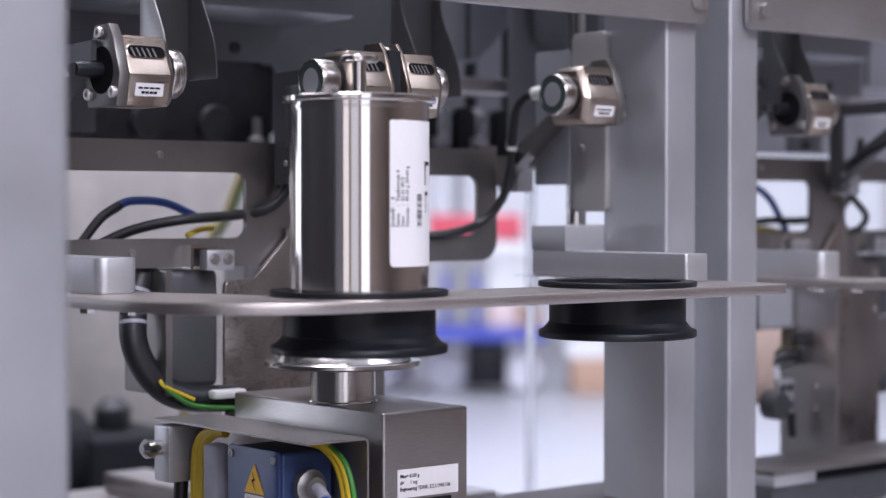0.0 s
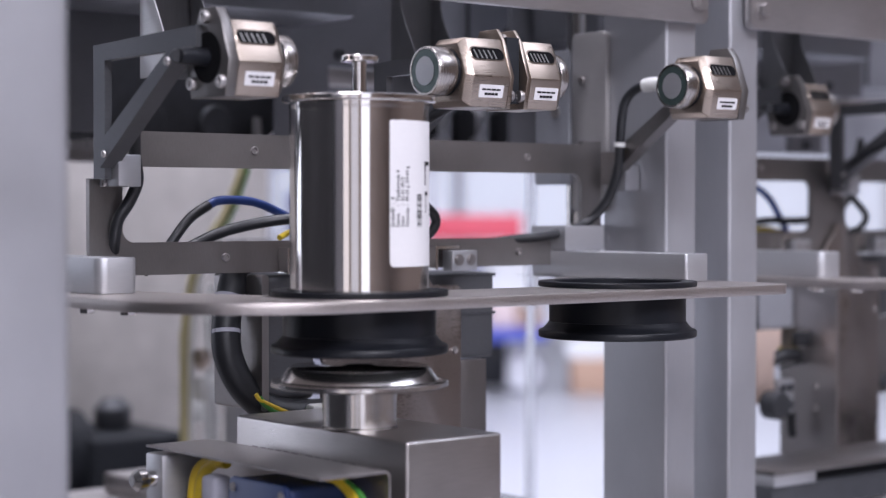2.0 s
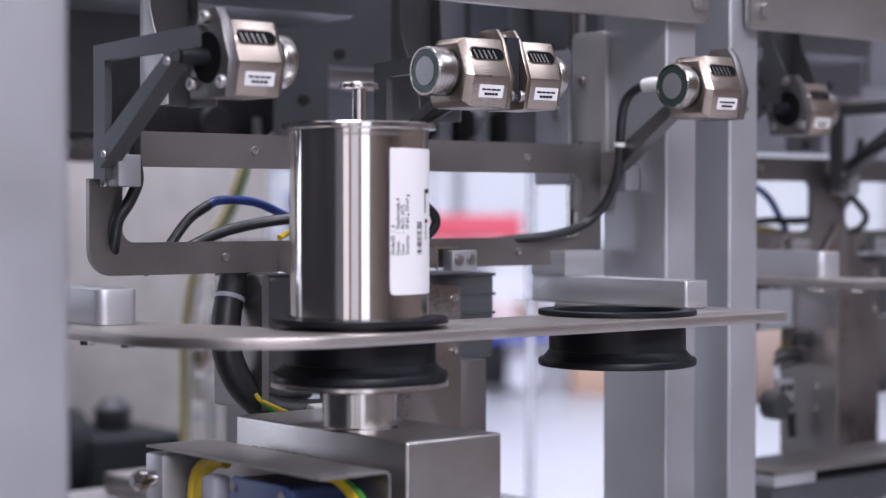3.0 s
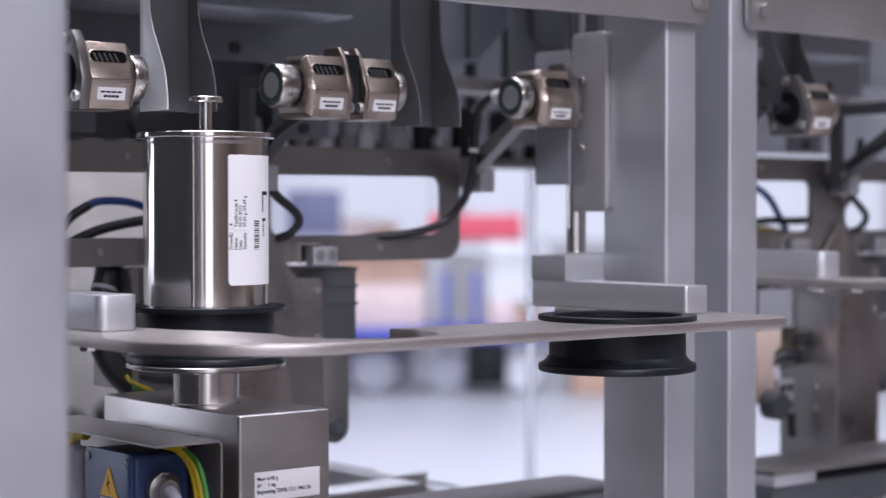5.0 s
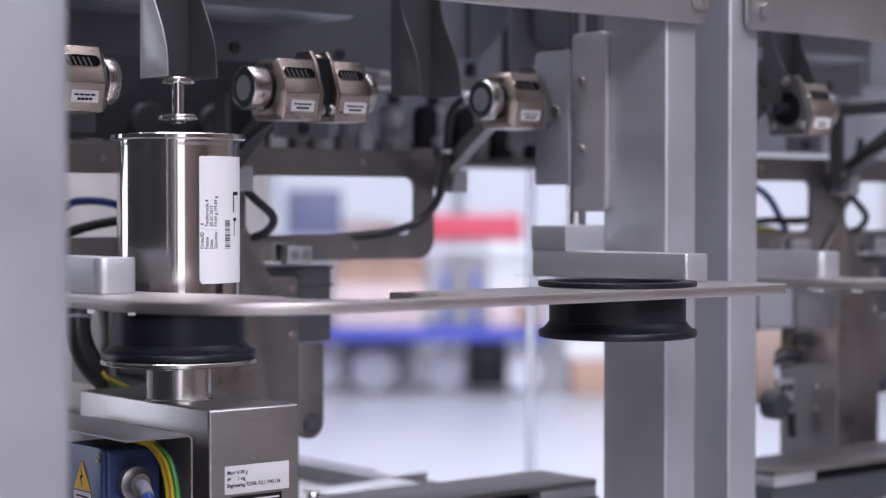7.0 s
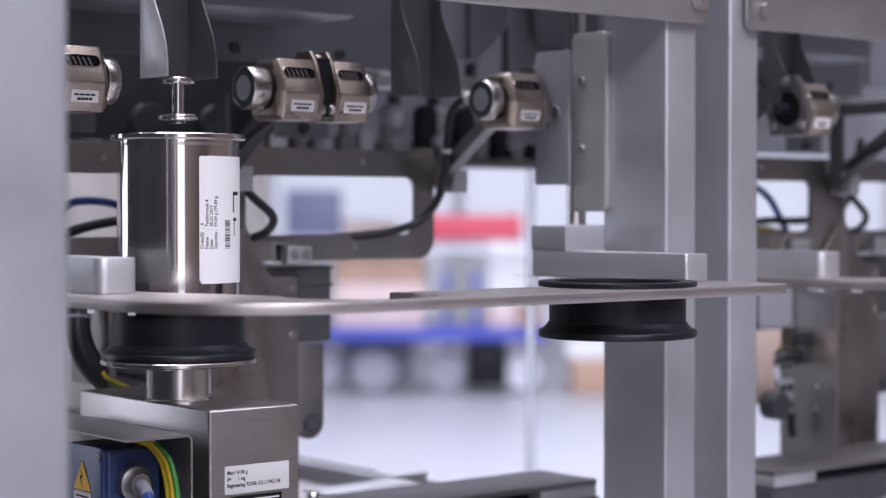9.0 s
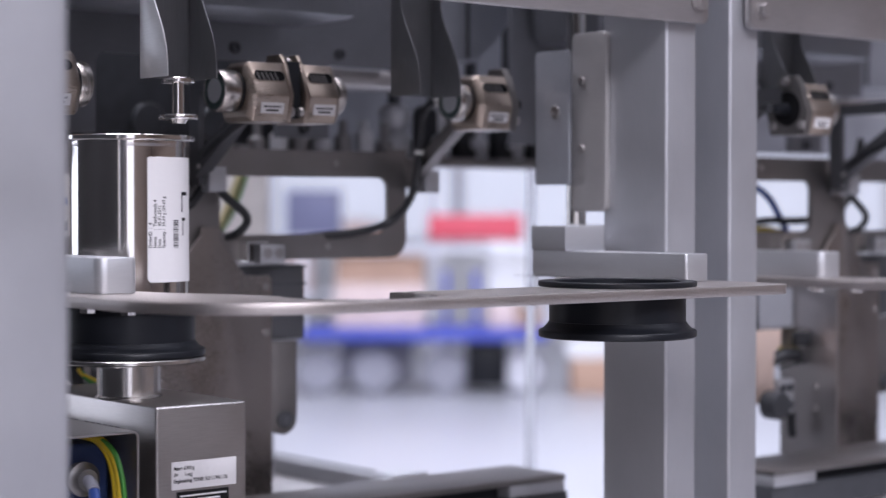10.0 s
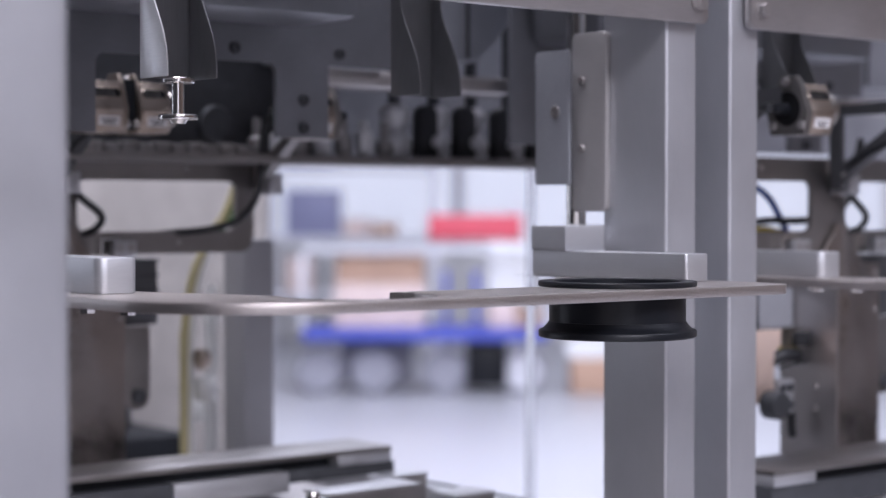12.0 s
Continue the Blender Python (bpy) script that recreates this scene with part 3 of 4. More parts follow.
# ---- the weigh cell ----
def build_cell():
    """In the place it has when it stands at the front."""
    c = thing("weigh_cell", "brushed steel weighing cell with round pan and cable bracket", "weighing cell")
    x0, x1, y0, y1, zt = -0.0247, 0.0590, -0.0859, 0.1225, 1.0450
    part("housing", box((x0, y0, 0.86), (x1, y1, zt), 0.0022, 3), "brushed", c, "brushed steel box with rounded edges")
    p = part("pan", lathe([(0, 1.0745), (0.0615, 1.0745), (0.0630, 1.0755), (0.0630, 1.0782), (0.0622, 1.0790), (0.0560, 1.0795), (0.0500, 1.0880), (0.0485, 1.0890), (0.012, 1.0890), (0.008, 1.0905), (0, 1.0905)], n=96), "turned", c, "polished round weighing pan")
    part("pan_plate", box((-0.030, -0.030, 1.0720), (0.030, 0.030, 1.0743), 0.0008), "turned", c)
    part("column", lathe([(0.0275, 1.0452), (0.0275, 1.0460), (0.0262, 1.0472), (0.0262, 1.0475), (0.0262, 1.0479), (0.0262, 1.0718)], n=64), "turned", c)
    # engraved name strip as plain bars on the side
    y = 0.100
    for i in range(12):
        w = 0.0075
        if i == 6:
            y -= 0.008
        part("engraved_mark", box((x0 - 0.0002, y - w, 1.0135), (x0 + 0.001, y, 1.0245)), "etched", c)
        y -= w + 0.0028
    # rating plates on the front
    plate = part("rating_plate", box((x0 + 0.0135, y0 - 0.0006, 0.9785), (x0 + 0.0735, y0 + 0.001, 1.0005), 0.0002), "paper", c, "pale rating plate")
    for z, text in ((0.9940, "Max= 6100 g"), (0.9890, "d=      1 mg"), (0.9840, "Engineering TDNR: 3.2.1.1943.136")):
        w = words(text, 0.0042)
        for v in w.verts:
            v.co = Vector((x0 + 0.0155 + v.co.x * 0.84, y0 - 0.0009, z + v.co.y))
        part("writing", w, "ink", plate)
    plate2 = part("notice_plate", box((x0 + 0.0185, y0 - 0.0006, 0.960), (x0 + 0.0665, y0 + 0.001, 0.9765), 0.0002), "ink", c, "black notice plate")
    for i in range(4):
        part("line", box((x0 + 0.021, y0 - 0.0009, 0.9725 - i * 0.0034), (x0 + 0.064 - 0.006 * (i % 2), y0 - 0.0007, 0.9738 - i * 0.0034)), "paper", plate2)
    # cable bracket: a bent sheet with blue box and cables below it
    b = bmesh.new()
    zt2, th = 1.0290, 0.0016
    prof = [(-0.1020, zt2), (-0.0478, zt2), (-0.0450, zt2 - 0.003), (-0.0450, 0.86), (-0.0466, 0.86), (-0.0466, zt2 - 0.004), (-0.0484, zt2 - th), (-0.1020, zt2 - th)]
    add_prism(b, prof, "y", -0.0949, 0.122)
    part("bracket", b, "sheet", c, "bent steel sheet bracket")
    bx = part("cable_box", box((-0.0960, -0.054, 0.87), (-0.048, 0.015, 1.017), 0.004, 3), "blue", c, "dark blue painted junction box")
    part("box_lid", prism(rounded(-0.055, 0.868, 0.016, 1.0185, 0.006), "x", -0.0995, -0.0962, 0.0012), "blue", bx)
    for yy, zz in ((0.0095, 1.0115), (-0.0485, 1.0115)):
        screw(bx, (-0.0995, yy, zz), "x", 0.0032, 0.0012)
    w = part("warning_sign", prism([(-0.036, 0.984), (-0.010, 0.984), (-0.023, 1.0065)], "x", -0.1003, -0.0997), "signal_yellow", bx, "yellow warning triangle")
    part("flash", prism([(-0.021, 1.000), (-0.025, 0.994), (-0.022, 0.993), (-0.025, 0.986), (-0.020, 0.994), (-0.023, 0.995)], "x", -0.1006, -0.1004), "ink", w)
    w2 = part("sticker", prism(rounded(-0.036, 0.965, -0.010, 0.9825, 0.001), "x", -0.1003, -0.0997), "paper", bx, "white sticker with small print")
    for i in range(3):
        part("line", box((-0.1006, -0.033, 0.9785 - i * 0.004), (-0.1004, -0.014, 0.9798 - i * 0.004)), "ink", w2)
    part("cable_gland", lathe([(0, 0), (0.010, 0), (0.0125, -0.002), (0.0125, -0.006), (0.0135, -0.007), (0.0135, -0.011), (0.010, -0.013), (0.0085, -0.017), (0, -0.017)], "y", (-0.076, -0.0542, 0.991), 24), "etched", c, "dull nickel cable gland")
    part("plug", tube([(-0.076, -0.0712, 0.991), (-0.077, -0.078, 0.989), (-0.079, -0.086, 0.985)], 0.0048, 12), "tyre", c)
    part("plug_cable", tube([(-0.079, -0.0855, 0.985), (-0.082, -0.094, 0.972), (-0.086, -0.098, 0.94), (-0.088, -0.098, 0.88)], 0.0045, 10), "blue_cable", c)
    for i, (dx, mat) in enumerate(((0.0, "yellow"), (0.0062, "yellow"), (0.0108, "green"))):
        part("cable", tube([(-0.066 + dx * 0.3, 0.03, 1.0225), (-0.064, -0.040, 1.0222), (-0.060, -0.062 - dx, 1.0175), (-0.058, -0.078 - dx, 1.000), (-0.057, -0.084 - dx, 0.96), (-0.057, -0.085 - dx, 0.86)], 0.0036 if i < 2 else 0.0022, 10), mat, c)
    for dy in (0.0, 0.009):
        part("cable", tube([(-0.082, 0.045, 1.0225), (-0.084, 0.060 + dy, 1.0200), (-0.086, 0.073 + dy, 1.005), (-0.086, 0.076 + dy, 0.96), (-0.086, 0.075 + dy, 0.86)], 0.0042, 10), "yellow", c)
    part("connector", box((-0.100, 0.034, 0.965), (-0.084, 0.052, 1.015), 0.004, 3), "tyre", c)
    v = part("valve_block", box((-0.104, 0.096, 0.978), (-0.066, 0.120, 1.024), 0.002), "bar", c, "small milled block with fittings")
    part("fitting", lathe([(0, 0), (0.006, 0), (0.006, -0.006), (0.008, -0.008), (0.008, -0.014), (0.004, -0.018), (0, -0.018)], "x", (-0.104, 0.108, 1.006), 16), "turned", v)
    part("valve_hose", tube([(-0.085, 0.108, 0.979), (-0.086, 0.110, 0.93), (-0.08, 0.115, 0.86)], 0.006, 10), "rubber", c)
    return c


# ---- the carriage with its sensor heads ----
HEAD = [(-0.010, 0.031), (-0.0165, 0.0225), (-0.027, -0.006), (-0.022, -0.030), (0.022, -0.030), (0.027, -0.006), (0.010, 0.031)]


def build_head(parent, x, face, back, front, cap):
    """A sensor head whose axis lies along x; face +1 or -1 is the way its window looks. x is the sticker's middle;
    back and front are the lengths behind and before it, cap is the window cap's length."""
    def fx(a, b):
        return (min(x + a * face, x + b * face), max(x + a * face, x + b * face))
    y0, z0 = 0.0235, 1.3055
    P = [(y0 + p[0], z0 + p[1]) for p in HEAD]
    ft = 0.0085 if back > 0.023 else 0.004
    a, b = fx(-back, -back + ft)
    # end heads' flanges take the darker tone for their shaded faces
    h = part("sensor_head", prism(P, "x", a, b, 0.0012), "flange" if back > 0.023 else "nickel", parent, "nickel-plated sensor head with round window")
    body = [(y0 - 0.0155, z0 + 0.0225), (y0 - 0.0268, z0 - 0.0065), (y0 - 0.0215, z0 - 0.0295), (y0 + 0.0215, z0 - 0.0295), (y0 + 0.0268, z0 - 0.0065), (y0 + 0.0155, z0 + 0.0225)]
    hb = bmesh.new()
    rings = []
    for k, q in ((-back + ft + 0.0001, 1.0), (front - 0.0055, 1.0), (front, 0.83)):
        rings.append([hb.verts.new((x + k * face, y0 + (p[0] - y0) * q, z0 - 0.003 + (p[1] - z0 + 0.003) * q)) for p in body])
    for r0, r1 in zip(rings, rings[1:]):
        for i in range(6):
            hb.faces.new((r0[i], r0[(i + 1) % 6], r1[(i + 1) % 6], r1[i]))
    hb.faces.new(rings[0])
    hb.faces.new(rings[-1][::-1])
    bmesh.ops.bevel(hb, geom=hb.edges[:], offset=0.0007, segments=2, profile=0.5, affect="EDGES")
    part("head_body", hb, "nickel", h, "machined nickel-coloured block with chamfered end")
    # slot in the upper slanting face with a spring behind
    n = Vector((0, -0.029, 0.0113)).normalized()   # outward of the slanting face
    up = Vector((0, 0.0113, 0.029)).normalized()
    mid = Vector((0, y0 - 0.0200, z0 + 0.0105))

    def on_face(bm, lift):
        for v in bm.verts:
            q = mid + up * v.co.z + n * (lift - v.co.y)
            v.co = Vector((v.co.x, q.y, q.z))
        return bm
    sl = min(0.0165, (back + front - ft - 0.0055) * 0.5 - 0.0016)
    sx = x + (front - 0.0055 - back + ft) * 0.5 * face
    # slot is not cut in; its shade is painted black
    part("slot", on_face(prism(rounded(sx - sl, -0.0048, sx + sl, 0.0048, 0.0046), "y", -0.0006, 0.002), 0.0), "void", h, "dark slot")
    for i in range(5):
        q = sx - sl + 0.0050 + i * (2 * sl - 0.009) / 5
        part("spring_turn", on_face(prism([(q, -0.0042), (q + 0.0012, -0.0042), (q - 0.0009, 0.0028), (q - 0.0021, 0.0028)], "y", -0.0009, 0.001), 0.0), "flange", h)
    rim = bmesh.new()
    o, q = rounded(sx - sl - 0.0011, -0.0059, sx + sl + 0.0011, 0.0059, 0.0057), rounded(sx - sl, -0.0048, sx + sl, 0.0048, 0.0046)
    A = [[rim.verts.new((p[0], d, p[1])) for p in s] for s, d in ((o, -0.0002), (q, -0.0008))]
    for i in range(len(o)):
        j = (i + 1) % len(o)
        rim.faces.new((A[0][i], A[0][j], A[1][j], A[1][i]))
    part("slot_rim", on_face(rim, 0.0), "nickel", h)
    # label on the lower face
    n2 = Vector((0, -0.0230, -0.0053)).normalized()
    up2 = Vector((0, -0.0053, 0.0230)).normalized()
    mid2 = Vector((0, y0 - 0.02435, z0 - 0.0175))

    def on_low(bm):
        for v in bm.verts:
            q = mid2 + up2 * v.co.z - n2 * v.co.y
            v.co = Vector((v.co.x, q.y, q.z))
        return bm
    lab = part("sticker", on_low(prism(rounded(x - 0.0118, -0.0048, x + 0.0118, 0.0048, 0.0008), "y", -0.0005, 0.001)), "paper", h, "small white sticker")
    for i, (a0, a1) in enumerate(((-0.0095, 0.0095), (-0.0065, 0.0070))):
        for k in range(4):
            w = (a1 - a0) / 4
            part("line", on_low(prism(rounded(x + a0 + k * w, 0.0006 - i * 0.0036, x + a0 + (k + 0.82) * w, 0.0020 - i * 0.0036 + 0.0005 * i, 0.0002), "y", -0.0009, -0.0006)), "ink", lab)
    # window end
    zc = z0 - 0.003

    def turned(name, prof, mat, base, label=""):
        part(name, lathe([(r, x + (base + k) * face) for r, k in prof], "x", (0, y0, zc), 48), mat, h, label)
    c = cap
    turned("collar", [(0, 0.0001), (0.0180, 0.0001), (0.0180, 0.003), (0, 0.003)], "black", front)
    turned("cap", [(0, 0.0031), (0.0182, 0.0031), (0.0187, 0.0042), (0.0187, c - 0.001), (0.0180, c), (0.0166, c), (0.0164, c - 0.001), (0, c - 0.001)], "cap", front, "turned steel cap")
    turned("lens_ring", [(0, c - 0.0009), (0.0162, c - 0.0009), (0.0162, c - 0.0005), (0, c - 0.0005)], "lens", front)
    turned("inner_disc", [(0, c - 0.0004), (0.0104, c - 0.0004), (0.0108, c + 0.0001), (0, c + 0.0004)], "bar", front)
    # back end: dark bore with plug and screws
    # flat black disc, painted as the shade in the bore
    turned("bore", [(0, -0.0006), (0.0175, -0.0006), (0.0175, -0.0001), (0, -0.0001)], "void", -back)
    turned("plug", [(0, -0.022), (0.005, -0.022), (0.006, -0.018), (0.006, -0.0007), (0, -0.0007)], "black", -back) if back > 0.023 else None
    for yy, zz in ((0.001, 0.0245), (-0.0195, -0.020), (0.018, -0.020)):
        bm = lathe([(0, -0.0025), (0.0020, -0.0025), (0.0022, -0.0035), (0.0042, -0.0035), (0.0046, -0.0028), (0.0046, 0.0)], "x", (0, y0 + yy, z0 + zz), 16)
        for v in bm.verts:
            v.co.x = x - back * face + v.co.x * face
        part("screw", bm, "sheet", h)
    return h


YB = 0.18  # the carriage's window plate


def build_carriage():
    c = thing("sensor_carriage", "sliding steel carriage with windowed plate and sensor heads", "carriage", "carriages")
    z_lo, z_b, z_u, z_top = 1.1495, 1.1745, 1.2320, 1.2590
    xl, xm0, xm1, xr = -0.1160, 0.118, 0.182, 0.4118
    y0, y1 = YB, YB + 0.005
    # the window plate: one sheet, its first window open towards the end
    xi, rc = xl + 0.028, 0.010
    outline = (arc(xl + 0.020, z_lo + 0.020, 0.020, 180, 270) + arc(xr - 0.020, z_lo + 0.020, 0.020, 270, 360)
               + [(xr, 1.262), (xr - 0.0245, 1.262), (xr - 0.0245, z_top), (xi, z_top), (xi, z_u)]
               + arc(xm0 - rc, z_u - rc, rc, 90, 0) + arc(xm0 - rc, z_b + rc, rc, 0, -90)
               + arc(xi + rc, z_b + rc, rc, 270, 180) + [(xi, 1.2225), (xl, 1.2225)])
    part("window_plate", holed(outline, [rounded(xm1, z_b, xr - 0.0245, z_u, 0.011)], "y", y0, y1), "carriage", c, "dark steel plate with rounded windows")
    for x, z in ((0.003, 1.1620), (0.31, 1.1620), (0.075, 1.1620), (0.03, 1.246), (0.32, 1.246)):
        screw(c, (x, y0, z), "y", 0.0034, 0.002)
    # side arms that carry the heads
    for x in (-0.1125, 0.1475, 0.4090):
        th = 0.006
        arm = bmesh.new()
        if x < 0.3:
            add_prism(arm, [(0.030, 1.325), (0.174, 1.3205), (0.174, 1.222), (0.157, 1.222), (0.157, 1.3085), (0.030, 1.310)], "x", x - th / 2, x + th / 2)
        else:
            add_prism(arm, [(0.030, 1.325), (0.066, 1.322), (0.066, 1.309), (0.030, 1.309)], "x", x - th / 2, x + th / 2)
            add_prism(arm, [(0.157, 1.252), (0.174, 1.252), (0.174, 1.222), (0.157, 1.222)], "x", x - th / 2, x + th / 2)
        add_prism(arm, [(0.044, 1.309), (0.062, 1.309), (0.157, 1.249), (0.157, 1.230)], "x", x - th / 2 - 0.004, x + th / 2 + 0.004)
        # first two arms get a darker colour to stand for their shade
        part("arm", arm, "arm" if x < 0.3 else "carriage", c, "dark steel angled arm")
        part("arm_foot", box((x + 0.0045, 0.150, 1.2165), (x + 0.0235, 0.1795, 1.2400), 0.001), "bar", c)
        screw(c, (x + 0.0045, 0.170, 1.2190), "x", 0.0026, 0.002)
        screw(c, (x - 0.0072, 0.060, 1.302), "x", 0.0032, 0.002)
        screw(c, (x - 0.0072, 0.150, 1.240), "x", 0.0026, 0.0016)
    build_head(c, -0.0845, 1, 0.0260, 0.0226, 0.014)
    build_head(c, 0.1220, -1, 0.0214, 0.0235, 0.0205)
    build_head(c, 0.1775, 1, 0.0210, 0.0190, 0.011)
    build_head(c, 0.3825, -1, 0.0250, 0.0236, 0.017)
    # black block fills the gap between the heads in place of its shade
    part("head_spacer", box((0.1437, 0.006, 1.280), (0.1560, 0.040, 1.330)), "housing_black", c)
    # cables from the heads
    part("head_cable", tube([(-0.134, 0.0235, 1.3025), (-0.124, 0.040, 1.304), (-0.098, 0.070, 1.303), (-0.096, 0.110, 1.297), (-0.096, 0.135, 1.280), (-0.094, 0.150, 1.258), (-0.0870, 0.163, 1.238), (-0.0820, 0.168, 1.221), (-0.0870, 0.172, 1.205), (-0.0945, 0.175, 1.192), (-0.096, 0.178, 1.178), (-0.090, 0.192, 1.155)], 0.0046, 10), "rubber", c)
    part("head_cable", tube([(0.135, 0.03, 1.290), (0.14, 0.10, 1.270), (0.146, 0.150, 1.245), (0.176, 0.165, 1.215), (0.205, 0.168, 1.193), (0.200, 0.172, 1.178), (0.185, 0.186, 1.170), (0.16, 0.19, 1.16)], 0.0042, 10), "rubber", c)
    part("head_cable", tube([(0.408, 0.030, 1.3030), (0.404, 0.060, 1.3070), (0.4005, 0.100, 1.3105), (0.400, 0.122, 1.3075), (0.3985, 0.134, 1.2980), (0.3975, 0.138, 1.2842), (0.3970, 0.1405, 1.2578), (0.3970, 0.143, 1.2374), (0.398, 0.157, 1.2090), (0.384, 0.171, 1.1871), (0.345, 0.173, 1.1766), (0.30, 0.186, 1.172), (0.25, 0.20, 1.165)], 0.0043, 10), "rubber", c)
    part("cable_plug", tube([(0.4025, 0.080, 1.3093), (0.4005, 0.1005, 1.3105), (0.400, 0.112, 1.3098)], 0.0064, 12), "white_plastic", c)
    part("cable_tie", tube([(0.3970, 0.1403, 1.2600), (0.3970, 0.1407, 1.2560)], 0.0052, 12, 2), "white_plastic", c)
    part("blue_lead", tube([(0.022, 0.242, 1.2010), (0.04, 0.245, 1.207), (0.075, 0.245, 1.205), (0.11, 0.24, 1.19)], 0.0038, 10), "blue_cable", c)
    part("black_lead", tube([(-0.04, 0.232, 1.150), (-0.02, 0.235, 1.165), (0.005, 0.239, 1.191), (0.026, 0.242, 1.2030)], 0.0043, 10), "rubber", c)
    part("thick_lead", tube([(-0.01, 0.225, 1.166), (0.03, 0.228, 1.181), (0.075, 0.222, 1.190), (0.112, 0.195, 1.194), (0.136, 0.174, 1.200), (0.152, 0.168, 1.216), (0.158, 0.168, 1.240), (0.160, 0.172, 1.266)], 0.0046, 10), "rubber", c)
    part("yellow_lead", tube([(0.085, 0.226, 1.176), (0.10, 0.23, 1.181), (0.115, 0.23, 1.183)], 0.0026, 10), "yellow", c)
    # back plate with tabs, and the cabinets behind it
    pl = [(0.0905, 0.86), (0.237, 0.86), (0.237, 1.131), (0.2335, 1.1345), (0.2060, 1.1352), (0.1770, 1.1700), (0.1770, 1.182), (0.1570, 1.182), (0.1570, 1.1747), (0.1222, 1.1395), (0.0940, 1.1372), (0.0905, 1.1335)]
    part("back_plate", prism(pl, "y", 0.172, 0.1765, 0.0006), "back_plate", c, "brownish steel back plate")
    for z in (1.1235, 1.0785):
        screw(c, (0.2300, 0.172, z), "y", 0.0034, 0.002)
    part("motor_box", box((0.19, 0.188, 1.0690), (0.2880, 0.26, 1.1440), 0.003), "arm", c, "dark grey ribbed motor housing")
    for z in (1.142, 1.125, 1.1085):
        part("rib", box((0.19, 0.1865, z - 0.0012), (0.2886, 0.1885, z + 0.0012)), "dark", c)
    part("swing_arm", prism(rounded(0.2400, 0.975, 0.2725, 1.0685, (0.016, 0.016, 0.001, 0.001)), "y", 0.180, 0.188, 0.0008), "carriage", c, "dark steel lever with round end")
    part("lever_bolt", lathe([(0, -0.006), (0.005, -0.006), (0.0055, -0.004), (0.0085, -0.004), (0.0085, 0)], "y", (0.2565, 0.180, 0.9900), 20), "dark", c)
    # terminal blocks on the bar
    for tx in (0.226, 0.0745):
        tb = part("terminal_block", box((tx - 0.0105, 0.158, 1.1470), (tx + 0.0175, 0.1715, 1.1645), 0.001), "bar", c, "pale metal two-screw terminal block")
        for dx in (-0.003, 0.0105):
            part("terminal_screw", lathe([(0, -0.001), (0.0034, -0.001), (0.0034, 0.0), (0.0050, 0.0), (0.0052, 0.001), (0, 0.001)], "y", (tx + dx, 0.1575, 1.1565), 16), "sheet", tb)
        part("clip", prism([(tx - 0.022, 1.1485), (tx - 0.0195, 1.1485), (tx - 0.0195, 1.1660), (tx + 0.004, 1.1660), (tx + 0.004, 1.1685), (tx - 0.022, 1.1685)], "y", 0.1660, 0.1795), "turned", tb)
    # grey enclosure with hose
    part("enclosure", box((0.034, 0.178, 1.045), (0.0885, 0.24, 1.1470), 0.006, 3), "arm", c, "dark grey sheet enclosure with rounded corners")
    part("enclosure_frame", prism(rounded(0.0270, 1.040, 0.0335, 1.148, 0.003), "y", 0.165, 0.235), "carriage", c)
    part("hose", tube([(0.026, 0.20, 1.152), (0.018, 0.195, 1.135), (0.010, 0.190, 1.112), (0.008, 0.185, 1.085), (0.018, 0.180, 1.060), (0.036, 0.176, 1.043), (0.06, 0.172, 1.036), (0.10, 0.17, 1.034)], 0.0118, 14), "rubber", c, "thick black corrugated hose")
    for a, b in (((0.0162, 0.1940, 1.1305), (0.0150, 0.1934, 1.1272)), ((0.0088, 0.1885, 1.1040), (0.0084, 0.1878, 1.1010))):
        part("hose_tie", tube([a, b], 0.0122, 16, 2), "tyre", c)
    part("earth_lead", tube([(0.022, 0.161, 1.052), (0.028, 0.160, 1.045), (0.05, 0.157, 1.032), (0.09, 0.157, 1.027)], 0.0022, 10), "green", c)
    part("earth_lead", tube([(0.019, 0.162, 1.055), (0.024, 0.160, 1.049), (0.05, 0.157, 1.037)], 0.0018, 10), "yellow", c)
    part("flat_connector", box((0.066, 0.150, 1.036), (0.100, 0.163, 1.044), 0.003), "white_plastic", c)
    # foot: slab and angle that run with the carriage
    part("slide_plate", box((-0.12, 0.0300, 0.9240), (0.5000, 0.115, 0.9300), 0.001), "carriage", c)
    for a, b in ((-0.12, -0.053), (0.425, 0.4995)):
        part("end_block", box((a, 0.0303, 0.9125), (b, 0.114, 0.9238), 0.001), "bar", c)
    # black block under the plate, its colour standing for the shade there
    part("slide_web", box((-0.0525, 0.048, 0.9126), (0.4245, 0.110, 0.9238)), "housing_black", c)
    part("slide_foot", box((0.36, 0.0330, 0.8990), (0.5060, 0.10, 0.9122), 0.001), "dark", c)
    part("slide_block", box((0.215, 0.031, 0.8900), (0.3595, 0.06, 0.9122), 0.001), "bar", c)
    part("slide_base", box((-0.12, 0.034, 0.8860), (0.214, 0.11, 0.9122), 0.001), "dark", c)
    return c


